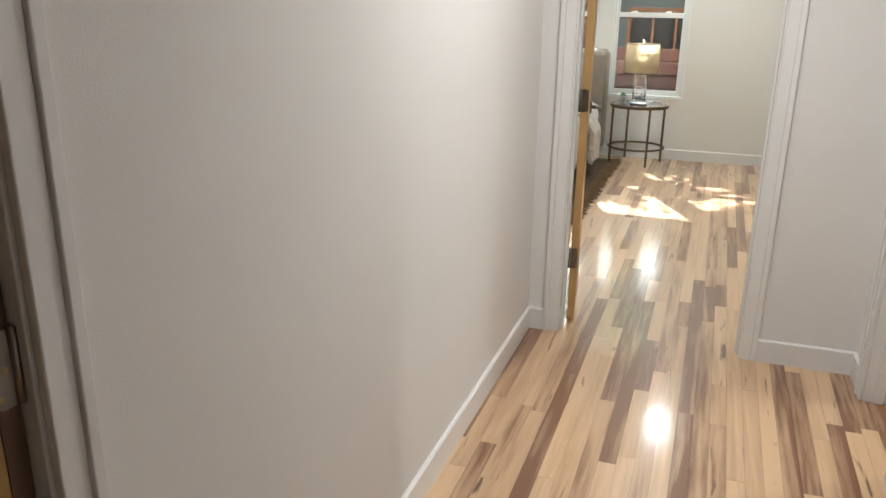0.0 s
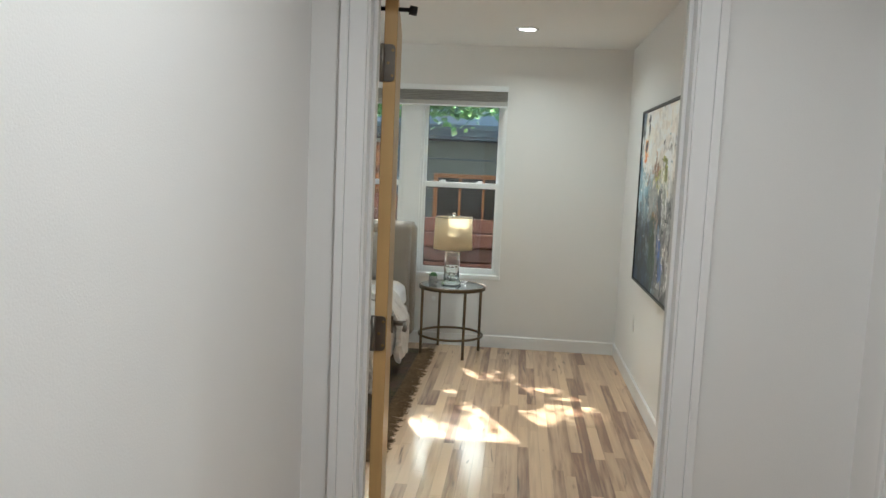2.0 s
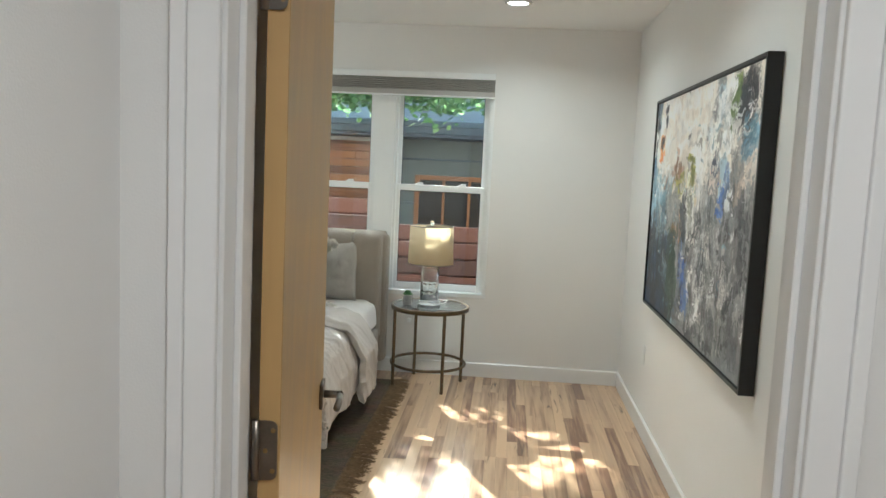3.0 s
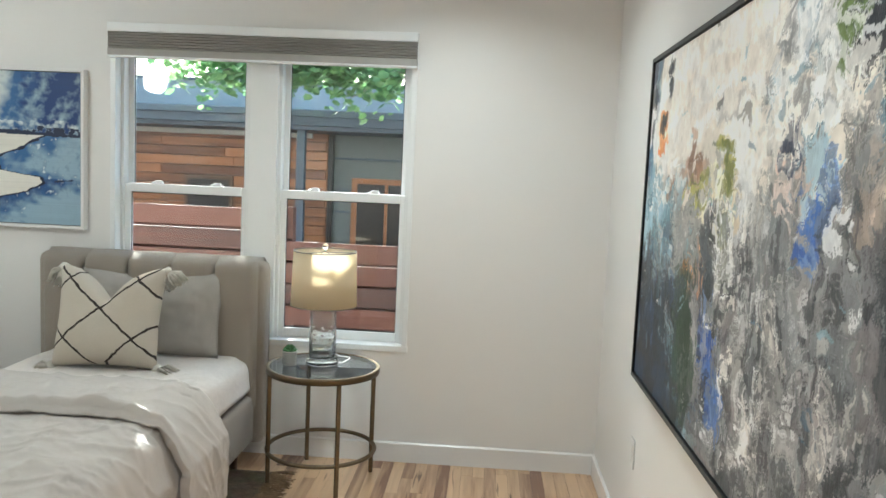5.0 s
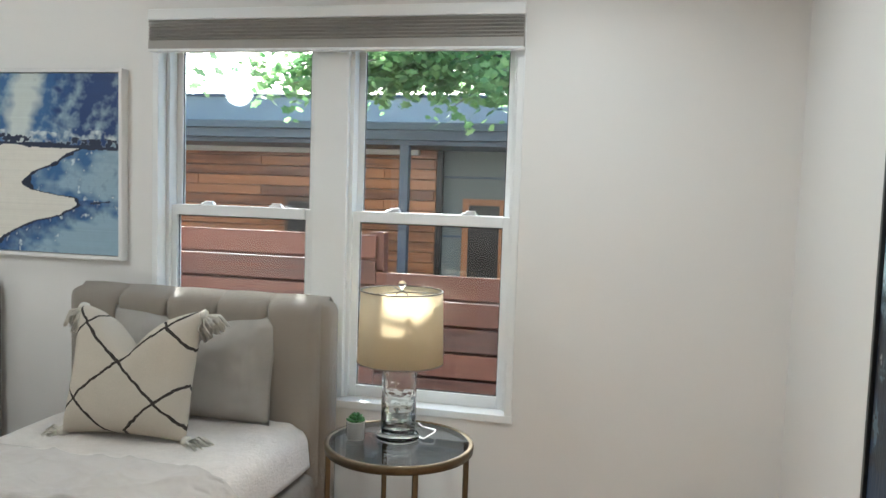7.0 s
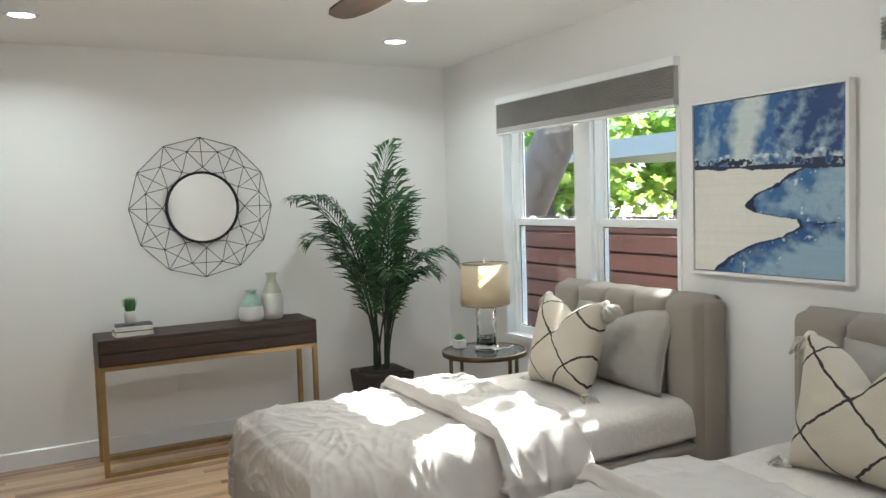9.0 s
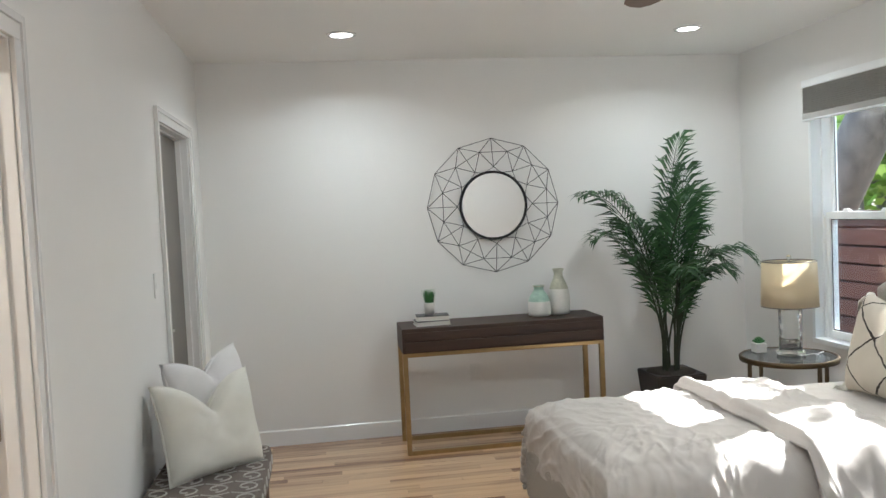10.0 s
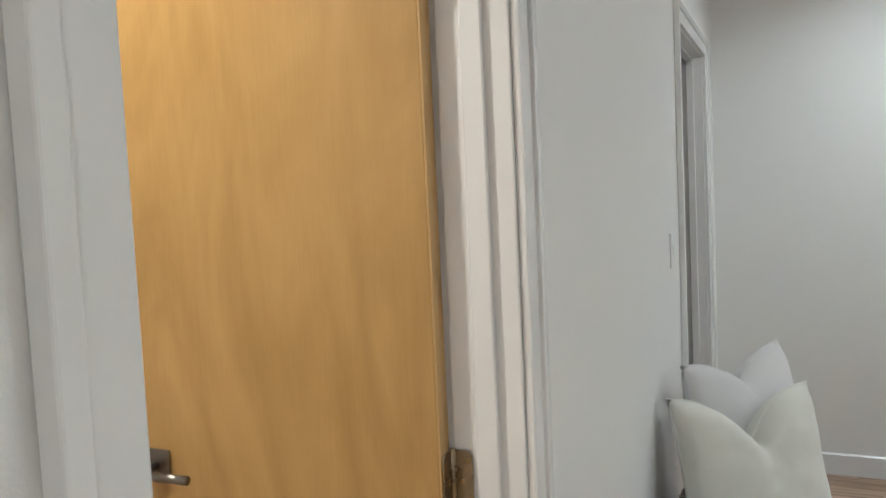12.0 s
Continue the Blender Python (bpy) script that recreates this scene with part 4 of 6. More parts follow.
BED1, BED2 = (-1.36, YW, 0.0), (-2.985, YW, 0.0)
twin_bed(BED1, "beige upholstered twin bed with a channelled headboard", 1)
twin_bed(BED2, "beige upholstered twin bed beside the corner window", 2)
bed_linen(BED1, 4.0, 0.014, "cream fleece blanket spread over the twin bed", "rumpled white cotton duvet over the bed foot", "white duvet folded back across the bed")
bed_linen(BED2, 14.0, 0.024, "cream blanket spread over the far twin bed", "wrinkled white cotton duvet over the bed foot", "white duvet folded back, lit by the sun")
for bx, tw in ((BED1[0], 4), (BED2[0], -2)):
    plain_pillow("sleeping_pillow", (bx + 0.03, YW - 0.255, 0.565), 0 + tw * 0.3, -14, 0.73, 0.43, 0.17, GREYCLOTH, "grey linen pillow leaning on the headboard", 0.075, 2.0 + bx)
    lattice_pillow((bx - 0.03, YW - 0.56, 0.567), tw, -16, "cream throw pillow with dark lattice lines and tassels")


# ---- side tables, lamps, small plants ----
def side_table(at, turn):
    t = thing("side_table", at, "round glass-topped side table with bronze metal legs", "side table", "round side tables", turn)
    H, R = 0.575, 0.275
    bm = fresh()
    lathe(bm, [(R - 0.016, H - 0.030), (R, H - 0.030), (R + 0.002, H - 0.004), (R - 0.001, H), (R - 0.016, H - 0.001), (R - 0.016, H - 0.030)], 72)
    part("rim", bm, BRONZE, t, "bronze metal rim", True)
    bm = fresh()
    lathe(bm, [(0.0, H - 0.012), (R - 0.017, H - 0.012), (R - 0.017, H - 0.003), (0.0, H - 0.003)], 72)
    part("glass_top", bm, TABLE_GLASS, t, "clear glass top").visible_shadow = False
    for k in range(4):
        a = radians(90 * k + 45)
        bm = fresh()
        cx, cy = (R - 0.012) * math.cos(a), (R - 0.012) * math.sin(a)
        rbox(bm, -0.0095, 0.0095, -0.0095, 0.0095, 0.0, H - 0.02, 0.003, 2)
        lg = part("leg", bm, BRONZE, t)
        lg.location = (cx, cy, 0)
        lg.rotation_euler = (0, 0, a)
    bm = fresh()
    ring = [((R - 0.012) * math.cos(2 * math.pi * i / 64), (R - 0.012) * math.sin(2 * math.pi * i / 64), 0.16) for i in range(64)]
    tube(bm, ring, 0.0105, 8, None, True)
    part("stretcher_ring", bm, BRONZE, t, "", True)
    return t


def table_lamp(at):
    lm = thing("table_lamp", at, "table lamp with bubbled glass base and cream drum shade", "lamp", "bedside lamps")
    bm = fresh()
    lathe(bm, [(0.0, 0.0), (0.079, 0.0), (0.082, 0.006), (0.080, 0.02), (0.070, 0.028), (0.0, 0.028)], 40)
    part("foot", bm, GLASS, lm, "clear glass foot", True).visible_shadow = False
    bm = fresh()
    n, rows, k = 60, 60, []
    for j in range(rows + 1):
        z = 0.028 + 0.255 * j / rows
        ring = []
        for i in range(n):
            a = 2 * math.pi * i / n
            off = 0.5 if (int(j / 7.5) % 2) else 0.0
            dim = math.cos((a / (2 * math.pi) * 11 + off) * 2 * math.pi) * math.sin(math.pi * ((j % 7.5) / 7.5))
            r = 0.066 - 0.0045 * max(0.0, dim) + 0.002 * min(0.0, dim)
            if j in (0, rows):
                r -= 0.006
            ring.append(bm.verts.new((r * math.cos(a), r * math.sin(a), z)))
        k.append(ring)
    for a, b in zip(k, k[1:]):
        for i in range(n):
            bm.faces.new((a[i], a[(i + 1) % n], b[(i + 1) % n], b[i]))
    bm.faces.new(k[0][::-1])
    bm.faces.new(k[-1])
    column = part("glass_column", bm, GLASS_BUMP, lm, "dimpled clear glass column", True)
    column.visible_shadow = False
    bm = fresh()
    lathe(bm, [(0.0, 0.040), (0.050, 0.040), (0.053, 0.044), (0.053, 0.270), (0.050, 0.274), (0.0, 0.274)], 40)
    hollow = part("hollow", bm, GLASS, column, "hollow core of the glass", True)
    hollow.data.flip_normals()
    hollow.visible_shadow = False
    bm = fresh()
    lathe(bm, [(0.0, 0.283), (0.03, 0.283), (0.03, 0.292), (0.012, 0.296), (0.012, 0.35), (0.017, 0.352), (0.017, 0.40), (0.0, 0.405)], 20)
    part("socket", bm, NICKEL, lm, "", True)
    bm = fresh()
    lathe(bm, [(0.0, 0.40), (0.014, 0.405), (0.029, 0.44), (0.029, 0.465), (0.015, 0.49), (0.0, 0.495)], 18)
    part("bulb", bm, CERAMIC, lm, "unlit white bulb", True)
    bm = fresh()
    for s in (-1, 1):
        tube(bm, [(s * 0.013, 0, 0.345), (s * 0.05, 0, 0.39), (s * 0.052, 0, 0.47), (s * 0.02, 0, 0.545), (0, 0, 0.557)], 0.0022, 6)
    part("harp", bm, NICKEL, lm, "", True)
    bm = fresh()
    sb, st = 0.290, 0.556
    lathe(bm, [(0.159, sb), (0.161, sb), (0.153, st), (0.151, st), (0.159, sb)], 64)
    sh = part("shade", bm, SHADE_M, lm, "cream linen drum shade", True)
    bm = fresh()
    tube(bm, [(0.152 * math.cos(2 * math.pi * i / 48), 0.152 * math.sin(2 * math.pi * i / 48), st) for i in range(48)], 0.003, 6, None, True)
    for i in range(3):
        a = 2 * math.pi * i / 3
        tube(bm, [(0, 0, st - 0.004), (0.151 * math.cos(a), 0.151 * math.sin(a), st - 0.002)], 0.002, 6)
    part("shade_spider", bm, NICKEL, sh, "", True)
    bm = fresh()
    tube(bm, [(0.160 * math.cos(2 * math.pi * i / 48), 0.160 * math.sin(2 * math.pi * i / 48), sb) for i in range(48)], 0.003, 6, None, True)
    part("lower_ring", bm, NICKEL, sh, "", True)
    bm = fresh()
    lathe(bm, [(0.0, 0.555), (0.006, 0.556), (0.006, 0.566), (0.013, 0.572), (0.015, 0.582), (0.010, 0.592), (0.0, 0.595)], 18)
    part("finial", bm, GLASS, lm, "clear glass finial", True)
    bm = fresh()
    tube(bm, [(0.07, 0.02, 0.006), (0.10, 0.0, 0.006), (0.13, 0.05, 0.02), (0.12, 0.1, 0.012), (0.06, 0.14, 0.006), (0.03, 0.19, 0.004)], 0.003, 6)
    part("cord", bm, VINYL, lm, "pale power cord", True)
    return lm


def translucent(name, color, amount):
    m = mat(name, color, 0.9, 0.03, 10, 0.25, 600)
    n, l = m.node_tree.nodes, m.node_tree.links
    b = n["Principled BSDF"]
    td, mx = n.new("ShaderNodeBsdfTranslucent"), n.new("ShaderNodeMixShader")
    td.inputs[0].default_value = (*color, 1)
    mx.inputs[0].default_value = amount
    l.new(b.outputs[0], mx.inputs[1])
    l.new(td.outputs[0], mx.inputs[2])
    l.new(mx.outputs[0], n["Material Output"].inputs[0])
    return m


SHADE_M = translucent("lamp_shade_linen", (0.82, 0.73, 0.57), 0.6)
CHEVRON = mat("ribbed_cachepot", (0.55, 0.53, 0.50), 0.5, 0.05)


def small_succulent(at, square, label):
    p = thing("potted_succulent", at, label, "plant", "small potted plants")
    bm = fresh()
    if square:
        rbox(bm, -0.034, 0.034, -0.034, 0.034, 0.0, 0.055, 0.004, 2)
    else:
        n = 56
        rings = []
        for z, r in ((0.0, 0.029), (0.004, 0.031), (0.068, 0.033), (0.07, 0.031), (0.06, 0.029)):
            rings.append([bm.verts.new(((r + 0.0012 * (i % 2)) * math.cos(2 * math.pi * i / n), (r + 0.0012 * (i % 2)) * math.sin(2 * math.pi * i / n), z)) for i in range(n)])
        for a, b in zip(rings, rings[1:]):
            for i in range(n):
                bm.faces.new((a[i], a[(i + 1) % n], b[(i + 1) % n], b[i]))
        bm.faces.new(rings[0][::-1])
        bm.faces.new(rings[-1])
    part("pot", bm, CERAMIC if square else CHEVRON, p, "", not square)
    if not square:
        bm = fresh()
        for k in range(9):
            a0 = 2 * math.pi * k / 9
            for q in range(7):
                z = 0.008 + q * 0.0085
                for s in (-1, 1):
                    pts = [((0.0345) * math.cos(a0 + s * 0.0), 0.0345 * math.sin(a0), z), (0.0348 * math.cos(a0 + s * 0.33), 0.0348 * math.sin(a0 + s * 0.33), z + 0.006)]
                    tube(bm, pts, 0.0011, 4)
        part("chevron_ribs", bm, BLACKMETAL, p, "dark chevron lines")
    H = 0.055 if square else 0.062
    bm = fresh()
    r = random.Random(3)
    for ring, (cnt, rad, up) in enumerate(((7, 0.036, 0.008), (6, 0.027, 0.020), (5, 0.016, 0.030))):
        for k in range(cnt):
            a = 2 * math.pi * (k + 0.5 * ring) / cnt + r.uniform(-0.1, 0.1)
            t = fresh()
            bmesh.ops.create_icosphere(t, subdivisions=2, radius=1.0)
            m = Matrix.Translation((rad * 0.55 * math.cos(a), rad * 0.55 * math.sin(a), H + up)) @ Matrix.Rotation(a, 4, "Z") @ Matrix.Rotation(radians(-25 - 18 * ring), 4, "Y") @ Matrix.Diagonal((rad * 0.55, rad * 0.30, 0.006, 1))
            merge(bm, t, m)
    part("leaves", bm, SUCCULENT, p, "green fleshy leaves", True)
    return p


T1, T2 = (-0.42, 8.235, 0.0), (-4.09, 8.20, 0.0)
side_table(T1, 163)
side_table(T2, 140)
table_lamp((T1[0] - 0.015, T1[1] + 0.035, 0.575))
table_lamp((T2[0] - 0.02, T2[1] + 0.03, 0.575))
small_succulent((T1[0] - 0.16, T1[1] - 0.03, 0.575), False, "green succulent in a small chevron-patterned pot")
small_succulent((T2[0] - 0.15, T2[1] - 0.1, 0.575), True, "green succulent in a small white square pot")


# ---- paintings ----
def painted_canvas(name, w, h, colours, nx, nz):
    """A grid in local x (across) and z (up) facing -y that carries its colours in the mesh."""
    bm = fresh()
    layer = bm.verts.layers.float_color.new("paint")
    g = [[bm.verts.new((w * i / (nx - 1), 0, h * j / (nz - 1))) for i in range(nx)] for j in range(nz)]
    for j in range(nz):
        for i in range(nx):
            g[j][i][layer] = (*[float(c) for c in colours[j, i]], 1.0)
    for j in range(nz - 1):
        for i in range(nx - 1):
            bm.faces.new((g[j][i], g[j][i + 1], g[j + 1][i + 1], g[j + 1][i]))
    return bm


def stroke(img, cx, cy, w, h, col, rs, alpha=0.9, slant=0.0):
    """One brush mark with ragged ends on an array of colours (rows from the bottom); sizes as parts of the canvas."""
    H, W, _ = img.shape
    x0, x1 = max(0, int((cx - w) * W)), min(W, int((cx + w) * W) + 1)
    y0, y1 = max(0, int((cy - h) * H)), min(H, int((cy + h) * H) + 1)
    if x1 <= x0 or y1 <= y0:
        return
    yy, xx = np.mgrid[y0:y1, x0:x1]
    u = (xx / W - cx) / w - slant * (yy / H - cy) / h
    v = (yy / H - cy) / h
    rag = rs.uniform(-0.25, 0.25, size=xx.shape[1])[None, :]
    m = ((np.abs(u) + 0.12 * rs.standard_normal(xx.shape) < 0.95) & (np.abs(v + rag) < 0.85)).astype(float) * alpha
    streak = (1 + 0.05 * rs.standard_normal(xx.shape[1]))[None, :, None]
    img[y0:y1, x0:x1] = img[y0:y1, x0:x1] * (1 - m[..., None]) + np.clip(np.array(col) * streak, 0, 1) * m[..., None]


def abstract_colours(W, H):
    """Rows run from the bottom; u = 0 is the left edge."""
    rs = np.random.RandomState(5)
    yy, xx = np.mgrid[0:H, 0:W]
    u, v = xx / W, yy / H
    img = np.zeros((H, W, 3))
    cream, grey, navy = np.array((0.72, 0.67, 0.61)), np.array((0.25, 0.26, 0.27)), np.array((0.008, 0.014, 0.028))
    t = np.clip((v - 0.42) / 0.3, 0, 1)[..., None]
    img[:] = grey * (1 - t) + cream * t
    lowleft = np.clip((1.25 - u * 2.7 - v * 1.9) * 1.6, 0, 1)[..., None]
    img[:] = img * (1 - lowleft) + navy * lowleft

    def many(n, fx, fy, sx, sy, w, h, cols, alpha=0.85, slant=0.2):
        for _ in range(n):
            c = np.array(cols[rs.randint(len(cols))]) * rs.uniform(0.86, 1.12)
            stroke(img, rs.normal(fx, sx), rs.normal(fy, sy), w * rs.uniform(0.5, 2.1), h * rs.uniform(0.3, 1.15), c, rs, alpha * rs.uniform(0.65, 1.0), slant * rs.standard_normal())
    creams = [(0.82, 0.78, 0.73), (0.86, 0.82, 0.78), (0.78, 0.72, 0.66), (0.76, 0.75, 0.74)]
    whites = [(0.82, 0.79, 0.75), (0.76, 0.76, 0.76)]
    greys = [(0.20, 0.21, 0.22), (0.29, 0.30, 0.31), (0.13, 0.135, 0.145), (0.40, 0.39, 0.39), (0.26, 0.235, 0.24)]
    blues = [(0.06, 0.12, 0.24), (0.12, 0.23, 0.34), (0.24, 0.35, 0.42), (0.03, 0.05, 0.10)]
    darks = [(0.010, 0.013, 0.022), (0.018, 0.022, 0.034), (0.03, 0.04, 0.05)]
    teals = [(0.16, 0.30, 0.38), (0.30, 0.45, 0.52), (0.08, 0.17, 0.25), (0.42, 0.54, 0.60)]
    cobalt = [(0.05, 0.13, 0.40), (0.09, 0.20, 0.48), (0.22, 0.32, 0.52)]
    orange = [(0.72, 0.24, 0.04), (0.74, 0.36, 0.12), (0.76, 0.46, 0.24)]
    olive = [(0.16, 0.18, 0.03), (0.26, 0.26, 0.05), (0.10, 0.12, 0.04), (0.44, 0.42, 0.12)]
    # broad ground: cream above, cool grey to the lower side, teal and navy at the low edge
    many(110, 0.40, 0.88, 0.20, 0.09, 0.05, 0.07, creams, 0.85, 0.6)
    many(120, 0.72, 0.30, 0.17, 0.17, 0.035, 0.10, greys, 0.7, 0.1)
    many(70, 0.70, 0.36, 0.16, 0.15, 0.018, 0.08, greys + whites, 0.5, 0.15)
    many(60, 0.90, 0.34, 0.06, 0.16, 0.022, 0.06, darks + greys, 0.6, 0.3)
    many(45, 0.11, 0.46, 0.08, 0.10, 0.03, 0.06, teals, 0.85, 0.4)
    many(50, 0.20, 0.34, 0.09, 0.08, 0.018, 0.06, teals + greys, 0.75, 0.2)
    many(80, 0.12, 0.12, 0.09, 0.10, 0.05, 0.07, darks + [(0.03, 0.06, 0.11)], 0.85)
    many(30, 0.22, 0.18, 0.07, 0.08, 0.012, 0.08, darks + [(0.05, 0.12, 0.15)], 0.8, 0.1)
    many(20, 0.36, 0.05, 0.05, 0.03, 0.012, 0.04, teals + darks, 0.8)
    many(30, 0.55, 0.04, 0.12, 0.03, 0.03, 0.03, darks + greys, 0.7)
    # upper far corner: slate blue with white, dark and green marks
    many(50, 0.73, 0.84, 0.06, 0.09, 0.018, 0.05, teals + whites + greys, 0.75, 0.5)
    many(26, 0.91, 0.88, 0.05, 0.06, 0.028, 0.05, darks + [(0.06, 0.045, 0.05)], 0.9, 0.4)
    many(14, 0.80, 0.79, 0.03, 0.04, 0.018, 0.025, whites, 0.9, 0.7)
    many(12, 0.955, 0.78, 0.02, 0.03, 0.02, 0.03, teals, 0.9, 0.4)
    many(8, 0.83, 0.90, 0.008, 0.04, 0.010, 0.05, [(0.14, 0.20, 0.05), (0.20, 0.26, 0.07)], 0.9)
    many(7, 0.90, 0.86, 0.03, 0.03, 0.012, 0.010, whites, 0.9, 0.8)
    # near upper corner: dark uprights with an orange flame
    many(10, 0.03, 0.92, 0.012, 0.06, 0.010, 0.07, darks + blues, 0.9, 0.05)
    many(7, 0.14, 0.93, 0.006, 0.05, 0.007, 0.06, darks, 0.85, 0.05)
    many(9, 0.015, 0.70, 0.008, 0.05, 0.010, 0.06, darks + blues, 0.9)
    many(12, 0.11, 0.79, 0.016, 0.03, 0.012, 0.03, orange, 0.95)
    many(4, 0.115, 0.80, 0.008, 0.02, 0.008, 0.028, darks, 0.95)
    # middle: white knife marks, olive, ochre, warm brown
    many(26, 0.17, 0.63, 0.05, 0.05, 0.016, 0.03, whites + creams, 0.85, 0.6)
    many(16, 0.33, 0.65, 0.05, 0.03, 0.018, 0.03, [(0.36, 0.20, 0.12), (0.50, 0.36, 0.28), (0.24, 0.13, 0.08)], 0.8, 0.4)
    many(20, 0.48, 0.56, 0.05, 0.05, 0.022, 0.04, [(0.80, 0.76, 0.62), (0.76, 0.66, 0.50)] + whites, 0.9, 0.3)
    many(14, 0.56, 0.67, 0.03, 0.05, 0.016, 0.05, whites, 0.85, 0.4)
    many(9, 0.47, 0.71, 0.018, 0.012, 0.022, 0.014, olive, 0.95, 0.3)
    many(7, 0.38, 0.59, 0.016, 0.014, 0.026, 0.022, olive, 0.95, 0.3)
    many(6, 0.50, 0.61, 0.012, 0.05, 0.008, 0.04, olive, 0.9, 0.2)
    many(12, 0.37, 0.385, 0.03, 0.018, 0.020, 0.016, orange, 0.96, 0.5)
    many(12, 0.44, 0.44, 0.02, 0.04, 0.012, 0.045, darks + [(0.06, 0.08, 0.10)], 0.9, 0.1)
    many(12, 0.58, 0.46, 0.03, 0.04, 0.014, 0.05, darks + [(0.06, 0.08, 0.09)], 0.85, 0.2)
    # far side: a dark curve and cobalt blocks on grey
    many(6, 0.71, 0.69, 0.008, 0.025, 0.010, 0.03, [(0.03, 0.04, 0.09)], 0.95, 0.5)
    many(12, 0.72, 0.64, 0.025, 0.02, 0.016, 0.02, [(0.62, 0.50, 0.44), (0.70, 0.62, 0.58)], 0.85, 0.4)
    many(10, 0.80, 0.62, 0.010, 0.03, 0.014, 0.035, cobalt, 0.95)
    many(8, 0.77, 0.545, 0.014, 0.015, 0.012, 0.028, cobalt, 0.9)
    many(14, 0.90, 0.61, 0.03, 0.03, 0.014, 0.03, [(0.40, 0.33, 0.28), (0.56, 0.48, 0.42)], 0.7)
    # low: forest green and cobalt uprights
    many(20, 0.34, 0.25, 0.022, 0.07, 0.020, 0.07, [(0.02, 0.055, 0.025), (0.035, 0.08, 0.04)], 0.9, 0.1)
    many(12, 0.46, 0.25, 0.014, 0.06, 0.012, 0.06, cobalt, 0.92, 0.1)
    many(6, 0.53, 0.15, 0.012, 0.02, 0.012, 0.03, cobalt, 0.9)
    many(7, 0.455, 0.31, 0.010, 0.018, 0.010, 0.016, whites, 0.95, 0.4)
    many(6, 0.70, 0.21, 0.04, 0.03, 0.022, 0.006, whites, 0.8, 0.2)
    many(40, 0.42, 0.86, 0.17, 0.07, 0.03, 0.035, creams, 0.8, 0.9)
    # low far side: dragged uprights of pale and dark grey
    many(150, 0.72, 0.26, 0.17, 0.15, 0.010, 0.06, greys + whites + darks, 0.75, 0.12)
    many(60, 0.90, 0.30, 0.06, 0.14, 0.012, 0.05, darks + greys, 0.8, 0.2)
    many(50, 0.13, 0.13, 0.08, 0.08, 0.03, 0.05, darks + [(0.02, 0.05, 0.10)], 0.85)
    # dry brush over all
    many(40, 0.60, 0.36, 0.24, 0.18, 0.004, 0.04, greys + whites + darks, 0.5, 0.05)
    many(40, 0.16, 0.34, 0.09, 0.14, 0.005, 0.04, teals + darks + blues, 0.6, 0.15)
    many(90, 0.50, 0.50, 0.26, 0.22, 0.007, 0.010, whites + darks + teals, 0.7, 0.9)

    def field(cells, seed):
        r2 = np.random.RandomState(seed)
        g = r2.standard_normal((cells + 2, int(cells * 1.7) + 2))
        fy, fx = v * cells, u * (g.shape[1] - 2)
        iy, ix = fy.astype(int), fx.astype(int)
        ty, tx = fy - iy, fx - ix
        ty, tx = ty * ty * (3 - 2 * ty), tx * tx * (3 - 2 * tx)
        return (g[iy, ix] * (1 - ty) + g[iy + 1, ix] * ty) * (1 - tx) + (g[iy, ix + 1] * (1 - ty) + g[iy + 1, ix + 1] * ty) * tx
    # palette-knife scrapes: small patches of wet paint dragged a little way
    for _ in range(900):
        hh, ww = rs.randint(8, 44), rs.randint(5, 24)
        if rs.rand() < 0.3:
            hh, ww = ww, hh
        y0, x0 = rs.randint(0, H - hh), rs.randint(0, W - ww)
        if y0 > 0.62 * H and x0 < 0.62 * W:
            continue
        y1, x1 = min(max(0, y0 + rs.randint(-22, 23)), H - hh), min(max(0, x0 + rs.randint(-16, 17)), W - ww)
        m = (rs.rand(1, ww, 1) * 0.3 + 0.7) * (rs.rand(hh, 1, 1) < 0.92)
        img[y0:y0 + hh, x0:x0 + ww] = img[y0:y0 + hh, x0:x0 + ww] * (1 - m) + img[y1:y1 + hh, x1:x1 + ww] * rs.uniform(0.82, 1.15) * m
    # drag the wet paint
    du = 0.008 * field(6, 1) + 0.006 * field(18, 2) + 0.004 * field(40, 3) + 0.0016 * field(110, 9)
    dv = 0.012 * field(5, 4) + 0.009 * field(14, 5) + 0.006 * field(36, 6) + 0.0025 * field(100, 10)
    sx = np.clip(((u + du) * W).astype(int), 0, W - 1)
    sy = np.clip(((v + dv) * H).astype(int), 0, H - 1)
    img = img[sy, sx] * (1 + 0.05 * field(70, 7) + 0.05 * field(22, 8))[..., None]
    img = np.clip(img, 0, 1)
    return np.clip(1.36 * img ** 1.2, 0, 1)


